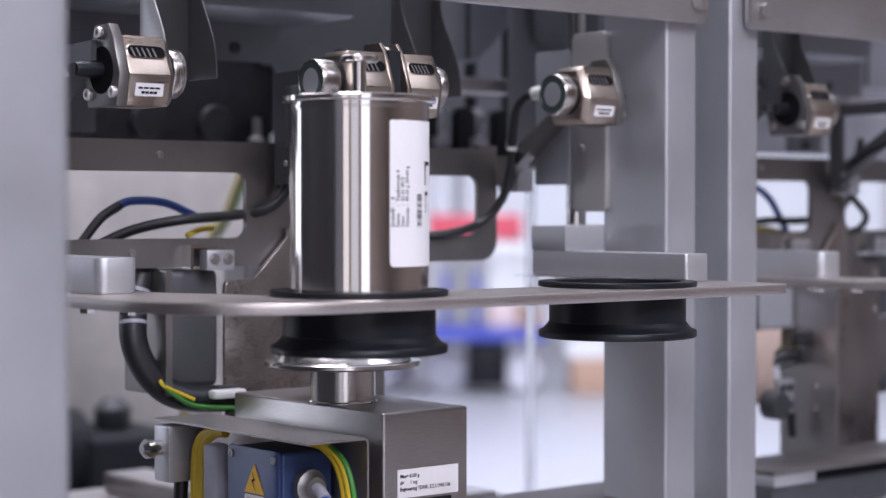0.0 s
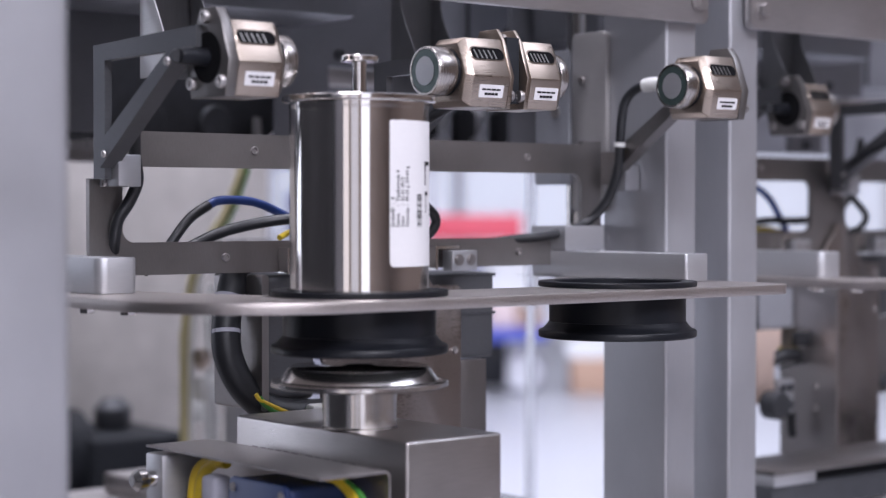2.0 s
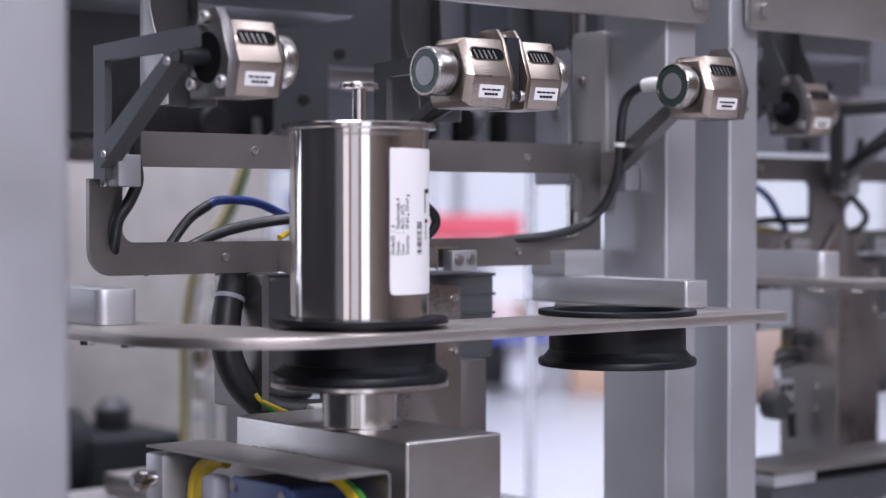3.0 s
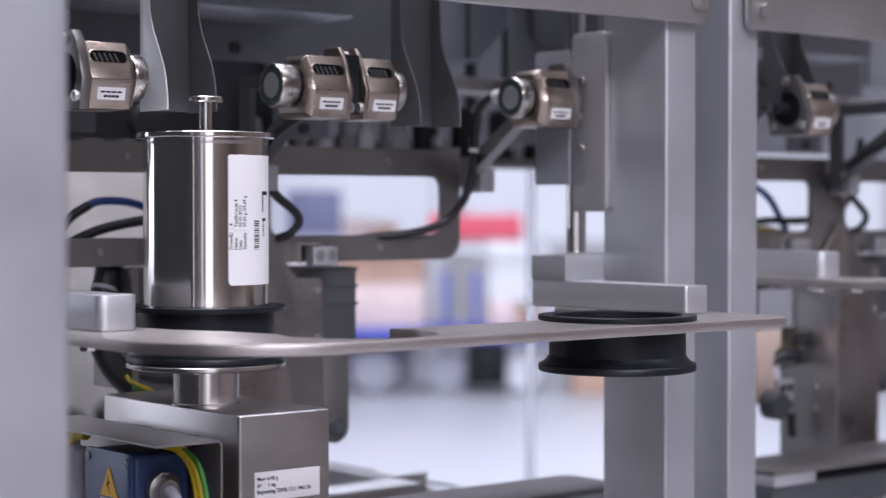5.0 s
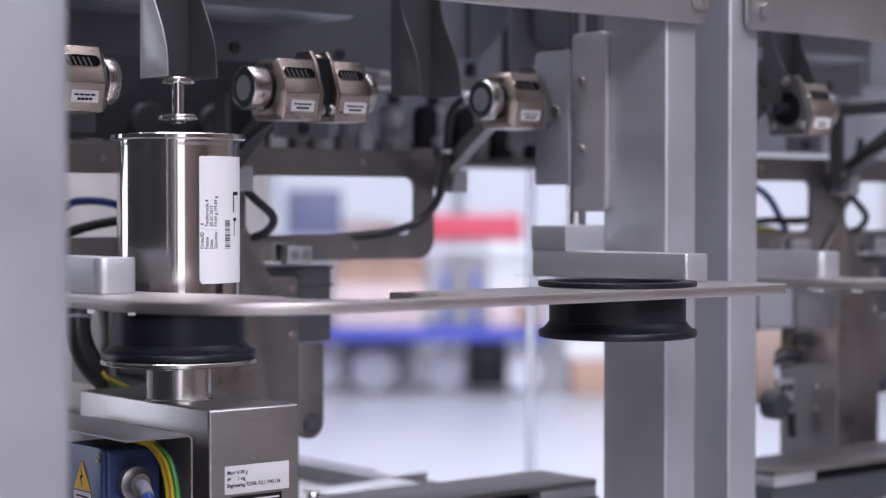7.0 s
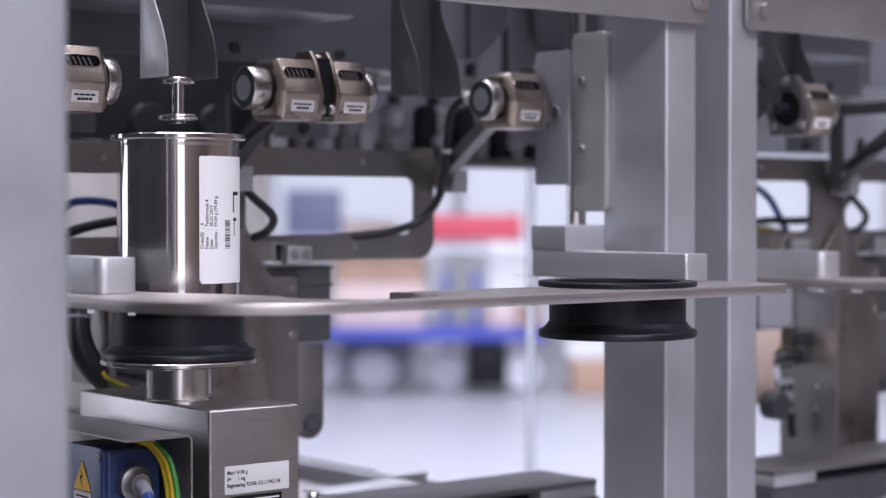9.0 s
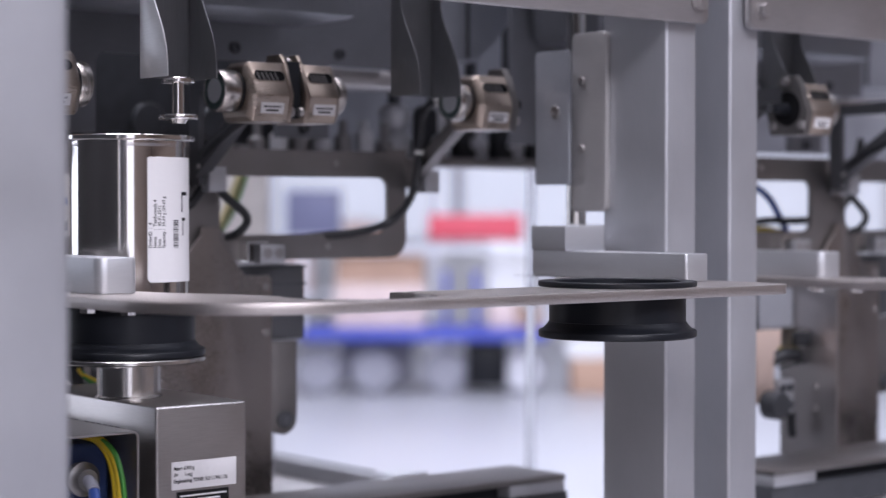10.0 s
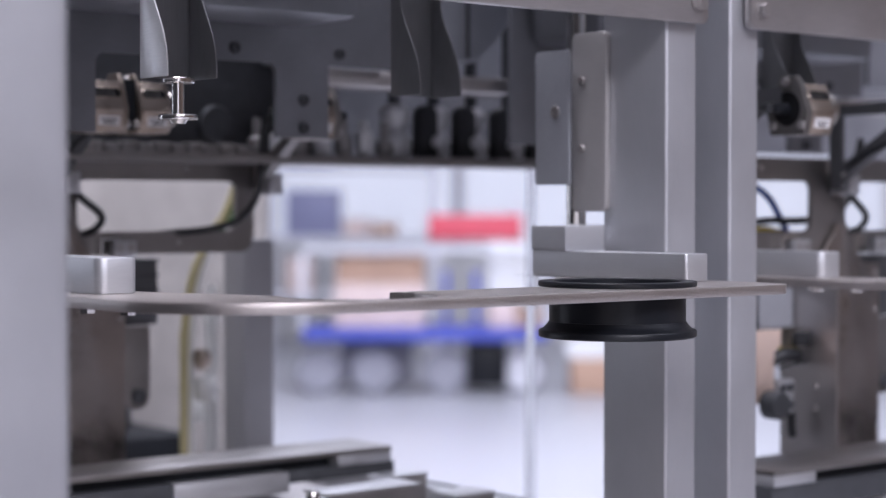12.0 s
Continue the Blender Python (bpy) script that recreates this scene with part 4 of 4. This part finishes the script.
# ---- the grippers over the can ----
def build_gripper(x, dark):
    """A channel-shaped gripper, open to the front, with curved sides; local place is the lift's."""
    g = thing("gripper", "folded steel channel gripper with curved sides, open in front", "gripper", "grippers")
    yb, z0 = 0.2617, 1.3005 if dark else 1.3052
    front = [(0.2190, z0), (0.2195, z0 + 0.012), (0.2215, z0 + 0.024), (0.2255, z0 + 0.036), (0.2330, z0 + 0.050), (0.2410, z0 + 0.064), (0.2470, z0 + 0.080), (0.2490, z0 + 0.12), (0.2490, z0 + 0.4)]
    prof = front + [(yb, z0 + 0.4), (yb, z0)]
    # light put into colour: outer side bright, inside and right side dark
    part("side_plate", prism(prof, "x", x - 0.0260, x - 0.0245, 0.0003), "lit_side" if not dark else "gripper_shade", g)
    part("side_plate", prism(prof, "x", x + 0.0195, x + 0.0210, 0.0003), "gripper_shade", g)
    part("seam", box((x + 0.0180, yb - 0.0026, z0 + 0.001), (x + 0.0192, yb - 0.0019, z0 + 0.4)), "gripper_shade", g)
    part("back_sheet", box((x - 0.0244, yb - 0.0018, z0 + 0.001), (x + 0.0194, yb - 0.0002, z0 + 0.4)), "gripper_shade", g, "inner back of the channel in a shaded tone")
    return g


# ---- fixed parts at the machine's back ----
def build_back(k):
    dx = PITCH * k
    yb = 0.52
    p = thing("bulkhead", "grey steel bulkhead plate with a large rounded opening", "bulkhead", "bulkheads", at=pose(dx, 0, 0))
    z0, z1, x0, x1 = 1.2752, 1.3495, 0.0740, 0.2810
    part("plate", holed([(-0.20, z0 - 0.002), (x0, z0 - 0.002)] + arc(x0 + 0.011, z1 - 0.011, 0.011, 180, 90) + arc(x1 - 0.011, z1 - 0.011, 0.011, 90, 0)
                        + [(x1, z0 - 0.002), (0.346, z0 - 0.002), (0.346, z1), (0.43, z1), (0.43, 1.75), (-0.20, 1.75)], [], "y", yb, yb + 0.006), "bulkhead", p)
    for z in (1.2835, 1.3125):
        screw(p, (0.314, yb, z), "y", 0.006, 0.004, "dark")
    for x in (0.23, 0.36):
        screw(p, (x, yb, 1.362), "y", 0.006, 0.004, "dark")
    part("cover_strip", box((0.34, 0.535, 1.331), (0.62, 0.56, 1.3485), 0.003), "sheet", p)
    b = thing("rear_beam", "grey steel cross beam at the machine's back", "beam", "rear beams", at=pose(dx, 0, 0))
    part("web", box((-0.10, 0.70, 1.2520), (0.80 - 0.10, 0.71, 1.2630), 0.001), "carriage", b)
    part("flange", box((-0.10, 0.7101, 1.2520), (0.70, 0.80, 1.2555), 0.001), "carriage", b)
    if k == 0:
        for i in range(6):
            v = thing("valve", "pale steel valve with tall black handle in a row", "valve", "valves in a row", at=pose(0.630 + i * 0.0625, 0.775, 0))
            part("valve_body", lathe([(0, 1.2560), (0.013, 1.2560), (0.015, 1.262), (0.022, 1.270), (0.024, 1.282), (0.018, 1.292), (0.014, 1.300), (0.019, 1.310), (0.020, 1.322), (0.013, 1.330), (0, 1.330)], n=20), "pale_valve", v)
            part("handle", prism(rounded(0.014, 1.2585, 0.044, 1.3300, (0.008, 0.008, 0.014, 0.014)), "y", -0.034, -0.016, 0.003), "rubber", v)
            part("boss", lathe([(0, -0.040), (0.006, -0.040), (0.008, -0.037), (0.008, -0.0342), (0, -0.0342)], "y", (0.040, 0, 1.283), 16), "pale_valve", v)
            part("pipe", lathe([(0.008, 1.330), (0.008, 1.70)], n=12), "dark", v)
        for i in range(7):
            f = thing("pipe_fitting", "small grey pipe fitting in a row", "fitting", "fittings in a row", at=pose(0.405 + i * 0.031, 0.745, 0))
            part("body", lathe([(0, 1.2562), (0.008, 1.2562), (0.008, 1.266), (0.011, 1.268), (0.011, 1.281 + 0.006 * (i % 3)), (0.006, 1.284 + 0.006 * (i % 3)), (0.005, 1.306), (0, 1.306)], n=12), "pale_valve" if i % 2 else "etched", f)
        st = thing("terminal_strip", "row of pale terminal blocks on the rear beam", "terminal strip")
        part("base", box((0.150, 0.722, 1.2558), (0.385, 0.740, 1.2600), 0.001), "dark", st)
        for i in range(11):
            part("terminal", box((0.154 + i * 0.021, 0.7225, 1.2602), (0.172 + i * 0.021, 0.739, 1.2725 + 0.002 * (i % 2)), 0.001), "etched", st)
        # dark box with discs, added in place of the opening's deep shade
        db = thing("dock_housing", "dark box added to stand for the shade behind the bulkhead's opening", "housing")
        part("body", box((0.10, 0.80, 1.2640), (0.545, 0.86, 1.42), 0.006), "dark", db)
        for x in (0.20, 0.29, 0.38):
            part("duct", lathe([(0, 0.790), (0.020, 0.790), (0.022, 0.793), (0.022, 0.7998), (0, 0.7998)], "y", (x, 0, 1.300), 20), "dark", db)
    if k == 0:
        rc = thing("rear_cover", "dark sheet cover closing the machine's back", "cover")
        for a, b, z in ((-0.45, 1.30, 1.262), (1.3002, 1.6998, 1.288), (1.70, 3.2, 1.262)):
            part("sheet", box((a, 0.93, z), (b, 0.94, 1.76), 0.001), "dark_sheet", rc)
    h = thing("hopper", "dark steel hopper above the valves", "hopper", "hoppers", at=pose(dx, 0, 0))
    part("hopper_wall", prism([(0.45, 1.372), (0.62, 1.372), (0.72, 1.47), (0.72, 1.75), (0.42, 1.75), (0.42, 1.42)], "y", 0.60, 0.90, 0.002), "dark_sheet", h)
    part("manifold", lathe([(0.012, 0.44), (0.012, 0.70)], "x", (0, 0.66, 1.348), 20), "etched", h)
    for x in (0.455, 0.54, 0.60):
        part("seam", box((x, 0.597, 1.375), (x + 0.004, 0.5995, 1.74)), "dark", h)


for k in range(2):
    build_back(k)


def build_upper():
    """The drives behind the front beam."""
    for k in range(2):
        d = thing("drive_unit", "dark drive housing hanging inside the machine", "drive", "drive units", at=pose(PITCH * k, 0, 0))
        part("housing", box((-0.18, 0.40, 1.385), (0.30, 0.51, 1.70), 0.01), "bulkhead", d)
        part("motor", lathe([(0, 0.34), (0.045, 0.34), (0.05, 0.35), (0.05, 0.399), (0, 0.399)], "y", (0.02, 0.0, 1.47), 32), "dark", d)


build_upper()


def build_below():
    """Fixed rails and brackets under the carriage, and the rear posts."""
    r = thing("slide_rail", "pair of steel slide rails under the carriage", "rail")
    part("rail", box((0.02, -0.15, 0.86), (0.08, 0.92, 0.883), 0.002), "sheet", r)
    part("rail", box((0.30, -0.15, 0.86), (0.36, 0.92, 0.883), 0.002), "sheet", r)
    for k, (x0, x1, y0, y1, z) in enumerate(((0.33, 0.455, 0.50, 0.545, 0.9045), (0.482, 0.532, 0.585, 0.625, 0.9000), (0.445, 0.500, 0.430, 0.475, 0.9000), (0.40, 0.47, 0.548, 0.58, 0.8960))):
        q = thing("stop_bracket", "bright steel stop bracket on the machine bed", "bracket", "stop brackets")
        part("top", box((x0, y0, z - 0.003), (x1, y1, z), 0.0008), "bar", q)
        part("web", box((x0, y0 + 0.001, 0.8605), (x1 - 0.002, y0 + 0.005, z - 0.0032)), "sheet", q)
    st = thing("stop_screw", "knurled steel stop screw standing on the bed", "screw")
    part("stud", lathe([(0, 0.8605), (0.006, 0.8605), (0.006, 0.905), (0.0075, 0.906), (0.0075, 0.913), (0.005, 0.916), (0, 0.916)], "z", (0.290, 0.47, 0), 16), "turned", st)
    for x in (0.4760, 0.4760 + PITCH):
        solid("post", prism(rounded(x, 0.88, x + 0.0436, 0.93, 0.003), "z", 0.0, 1.1613), "profile", "grey aluminium rear post of the machine", "post", "machine posts")
    t = thing("base_tray", "pale steel tray with brackets under the machine", "tray")
    part("tray", box((-0.45, -0.25, 0.83), (0.545, 0.95, 0.8598), 0.002), "sheet", t)
    part("tray_rim", box((0.5455, -0.25, 0.83), (0.562, 0.95, 0.880), 0.002), "bar", t)
    part("seal", box((0.5625, -0.25, 0.83), (0.570, 0.95, 0.8815), 0.002), "rubber", t)
    part("tray", box((0.95, -0.25, 0.83), (1.8, 0.35, 0.8598), 0.002), "sheet", t)
    for x in (-0.15, 0.48, 1.5):
        part("leg", box((x, 0.3, 0.0), (x + 0.05, 0.35, 0.8298), 0.002), "profile", t)
    d = thing("pump_unit", "black pump unit standing on the floor behind the machine", "pump")
    part("body", box((-0.1, 1.50, 0.0), (0.60, 1.74, 0.72), 0.02, 3), "housing_black", d)
    part("motor", lathe([(0, -0.1), (0.07, -0.1), (0.08, -0.08), (0.08, 0.62), (0, 0.62)], "x", (0.0, 1.60, 0.80), 28), "housing_black", d)
    for i in range(9):
        part("fin", lathe([(0.0805, 0.05 + i * 0.05), (0.088, 0.05 + i * 0.05), (0.088, 0.058 + i * 0.05), (0.0805, 0.058 + i * 0.05)], "x", (0.0, 1.60, 0.80), 28), "housing_black", d)
    part("filter", lathe([(0, 0.84), (0.025, 0.84), (0.03, 0.85), (0.03, 0.875), (0.015, 0.89), (0, 0.89)], "z", (0.70, 1.62, 0), 24), "dark", d)
    part("base", box((0.60, 1.50, 0.0), (0.78, 1.74, 0.8398), 0.01), "housing_black", d)
    e = solid("rear_strip", box((1.012, 0.95, 0.0), (1.026, 0.956, 1.262), 0.001), "clear", "pale clear edge strip of the rear screen", "strip")
    g = thing("beige_cabinet", "beige cabinet standing behind the machine", "cabinet")
    part("body", box((-0.55, 1.80, 0.0), (1.13, 2.2, 1.70), 0.01), "beige", g)
    for a, b in ((-0.53, 0.28), (0.30, 1.11)):
        dr = part("door", box((a, 1.782, 0.12), (b, 1.7995, 1.68), 0.004), "beige", g)
        part("handle", box((b - 0.06, 1.765, 0.95), (b - 0.045, 1.7815, 1.10), 0.003), "turned", dr)


build_below()


def build_bundle():
    """Cables and hoses that hang between the machine and the cabinet."""
    b = thing("cable_bundle", "hanging bundle of yellow and pale cables behind the machine", "cables")
    part("cable", tube([(0.5428, 0.9900, 1.2549), (0.5393, 0.9900, 1.2430), (0.5305, 0.9900, 1.2222), (0.5165, 0.9900, 1.1926), (0.4957, 0.9900, 1.1648), (0.4708, 0.9900, 1.1198), (0.4579, 0.9900, 1.0619), (0.4543, 0.9900, 1.0038), (0.4542, 0.9900, 0.9602), (0.4542, 0.9900, 0.0000)], 0.0056, 12), "pale_yellow", b)
    part("cable", tube([(0.5538, 0.9940, 1.2549), (0.5503, 0.9940, 1.2430), (0.5415, 0.9940, 1.2222), (0.5275, 0.9940, 1.1926), (0.5067, 0.9940, 1.1648)], 0.0048, 12), "green", b)
    part("cable", tube([(0.5608, 1.0060, 1.2549), (0.5573, 1.0060, 1.2430), (0.5485, 1.0060, 1.2222), (0.5345, 1.0060, 1.1926), (0.5137, 1.0060, 1.1648), (0.4888, 1.0060, 1.1198), (0.4759, 1.0060, 1.0619), (0.4723, 1.0060, 1.0038), (0.4722, 1.0060, 0.9602), (0.4722, 1.0060, 0.0000)], 0.0058, 12), "white_plastic", b)
    part("pipe", lathe([(0.009, 0.0), (0.009, 1.050), (0.012, 1.052), (0.012, 1.070), (0.006, 1.078), (0.006, 1.10)], "z", (0.520, 1.03, 0), 16), "white_plastic", b, "pale grey plastic pipe")
    part("coupling", lathe([(0, 0.950), (0.014, 0.950), (0.017, 0.956), (0.017, 0.974), (0.012, 0.982), (0, 0.982)], "z", (0.493, 1.000, 0), 20), "white_plastic", b)
    part("ball_valve", lathe([(0, 0.992), (0.008, 0.992), (0.013, 1.000), (0.013, 1.010), (0.008, 1.018), (0, 1.018)], "z", (0.487, 1.000, 0), 20), "nickel", b)
    part("gland", lathe([(0, 0.915), (0.022, 0.915), (0.024, 0.93), (0.018, 0.945), (0, 0.945)], "z", (0.53, 1.08, 0), 20), "white_plastic", b)


build_bundle()

# ---- the moving things ----
lift_fork = build_lift()
lift_fork_b = copy_thing(lift_fork, pose(PITCH, 0, -0.0075))
ring_free = build_ring("black plastic holder ring in the lifting plate")
ring_can = build_ring("black plastic holder ring under the steel can")
can = build_can()
stopper = build_stopper()
weigh_cell = build_cell()
carriage = build_carriage()
carriage_b = copy_thing(carriage, pose(PITCH, 0.17, 0))
for lead in [ob for ob in carriage_b.children if ob.name.split(".")[0] in ("thick_lead", "blue_lead", "black_lead", "yellow_lead")]:
    bpy.data.objects.remove(lead)  # its leads are looped differently, see below


def build_side_unit():
    """Fittings beside the neighbouring carriage's back plate."""
    u = thing("side_unit", "steel side plate with valve fittings beside the carriage", "side plate")
    part("side_plate", prism(rounded(0.8475, 0.8602, 0.8515, 1.118, 0.001), "y", 0.255, 0.335), "sheet", u)
    part("angle", prism(rounded(0.8520, 0.985, 0.872, 1.118, 0.001), "y", 0.300, 0.3035), "warm_reflection", u)
    part("strip", prism([(0.766, 1.066), (0.808, 1.066), (0.808, 1.048), (0.796, 1.040), (0.796, 0.985), (0.766, 0.985)], "y", 0.30, 0.303, 0.0005), "warm_reflection", u)
    part("sheet", prism(rounded(0.788, 1.066, 0.845, 1.110, 0.002), "y", 0.315, 0.318), "dark_sheet", u)
    part("block", box((0.825, 0.29, 1.046), (0.8465, 0.30, 1.062), 0.001), "rubber", u)
    part("pulley", lathe([(0, 0.276), (0.014, 0.276), (0.016, 0.279), (0.016, 0.296), (0, 0.2995)], "y", (0.782, 0, 0.984), 24), "dark", u)
    m = part("manifold", box((0.798, 0.296, 0.972), (0.8255, 0.312, 1.010), 0.002), "bar", u, "small valve manifold")
    for x, z in ((0.805, 1.001), (0.818, 1.001), (0.805, 0.985), (0.818, 0.982)):
        part("port", lathe([(0, -0.004), (0.0035, -0.004), (0.005, -0.002), (0.005, 0), (0, 0)], "y", (x, 0.2958, z), 14), "dark", m)
    for z in (1.0, 0.976):
        screw(u, (0.8475, 0.285, z), "x", 0.004, 0.002)
    part("hose", tube([(0.800, 0.31, 1.030), (0.815, 0.305, 1.036), (0.835, 0.305, 1.036), (0.846, 0.31, 1.034)], 0.008, 12), "rubber", u)
    part("earth_lead", tube([(0.800, 0.296, 1.023), (0.820, 0.294, 1.026), (0.846, 0.296, 1.028)], 0.0016, 10), "rubber", u)
    part("tube", tube([(0.825, 0.30, 0.972), (0.828, 0.302, 0.955), (0.832, 0.304, 0.945)], 0.005, 10), "rubber", u)
    l = thing("looped_leads", "blue and black leads looped behind the machine posts", "cables")
    part("blue_lead", tube([(0.845, 0.40, 1.190), (0.862, 0.40, 1.220), (0.880, 0.40, 1.2245), (0.905, 0.40, 1.210), (0.925, 0.40, 1.185), (0.935, 0.40, 1.172)], 0.0042, 10), "blue_cable", l)
    part("black_lead", tube([(0.85, 0.40, 1.180), (0.89, 0.395, 1.186), (0.95, 0.39, 1.186), (1.00, 0.385, 1.193), (1.028, 0.38, 1.215), (1.036, 0.38, 1.245), (1.05, 0.38, 1.285)], 0.0046, 10), "rubber", l)
    part("yellow_lead", tube([(0.86, 0.41, 1.168), (0.90, 0.41, 1.176), (0.935, 0.41, 1.172)], 0.004, 10), "yellow", l)


build_side_unit()
grippers = [build_gripper(0.0, False), build_gripper(0.2555, True)]
# neighbours copy the darker gripper, its colour standing for shade
copy_thing(grippers[1], pose(PITCH - 0.3000, 0, 0))
copy_thing(grippers[1], pose(PITCH, 0, 0))


def motions():
    CARRIAGE = [(0, .147), (.5, .147), (.82, .147), (1.0, .1115), (1.2, .072), (1.5, .0147), (1.75, .0), (3.2, .0), (3.45, .0), (3.7, .022), (4.8, .177), (5.0, .204), (5.3, .241), (5.5, .246),
                (9.0, .246), (9.5, .246), (9.6, .249), (9.7, .256), (9.8, .266), (9.9, .278), (10.0, .292), (10.5, .362), (11.0, .441), (11.5, .510), (12.0, .582)]
    CELL_X = [(0, .0925), (.82, .0925), (1.0, .0530), (1.1, .0354), (1.2, .0241), (1.3, .0089), (1.45, .0), (9.5, .0), (9.7, -.006), (9.8, -.016), (10.0, -.020), (10.5, -.022), (11.0, -.025), (11.5, -.029), (12, -.033)]
    LIFT = [(0, 0), (2.0, 0), (2.2, -.002), (2.5, -.0092), (3.0, -.0225), (3.25, -.0262), (3.45, -.0268), (6.0, -.0268), (6.2, -.024), (6.5, -.0145), (6.85, -.0020), (7.0, 0), (12, 0)]
    CAN_Z = [(0, 0), (2.0, 0), (2.2, -.002), (2.5, -.0092), (2.85, -.0185), (2.95, -.0192), (12, -.0192)]

    def read(rows, t):
        return float(np.interp(t, [r[0] for r in rows], [r[1] for r in rows]))

    def times(*tables):
        return sorted({r[0] for table in tables for r in table} | {0, 12})

    walk(carriage, [(t, pose(0, read(CARRIAGE, t), 0)) for t in times(CARRIAGE)])
    walk(weigh_cell, [(t, pose(read(CELL_X, t), read(CARRIAGE, t), 0)) for t in times(CARRIAGE, CELL_X)])
    walk(lift_fork, [(t, pose(0, 0, read(LIFT, t))) for t in times(LIFT)])
    walk(ring_free, [(t, pose(RING_X, 0, 1.1 + read(LIFT, t))) for t in times(LIFT)])
    for g in grippers:
        walk(g, [(t, pose(0, 0, read(LIFT, t))) for t in times(LIFT)])

    def slide(t):
        return read(CARRIAGE, t) if t > 3.0 else 0.0

    def aside(t):
        return read(CELL_X, t) if t > 9.0 else 0.0

    ts = times([r for r in CARRIAGE + CELL_X if r[0] > 3.0], CAN_Z)
    walk(ring_can, [(t, pose(aside(t), slide(t), 1.1 + read(CAN_Z, t))) for t in ts])
    walk(can, [(t, pose(aside(t), slide(t), 1.1395 + read(CAN_Z, t))) for t in ts])
    # the stopper rides on the can until the gripper lifts it out
    STOP = [(6.0, 0), (6.35, 0), (6.5, .0032), (6.85, .0152), (7.0, .0172), (12, .0172)]
    S_Y = [r for r in CARRIAGE if 3.0 < r[0] <= 9.0] + [(12, .246)]
    walk(stopper, [(t, pose(0, read(S_Y, t) if t > 3.0 else 0.0, 1.1395 + 0.1345 + read(CAN_Z, t) + read(STOP, t))) for t in times(S_Y, CAN_Z, STOP)])


motions()
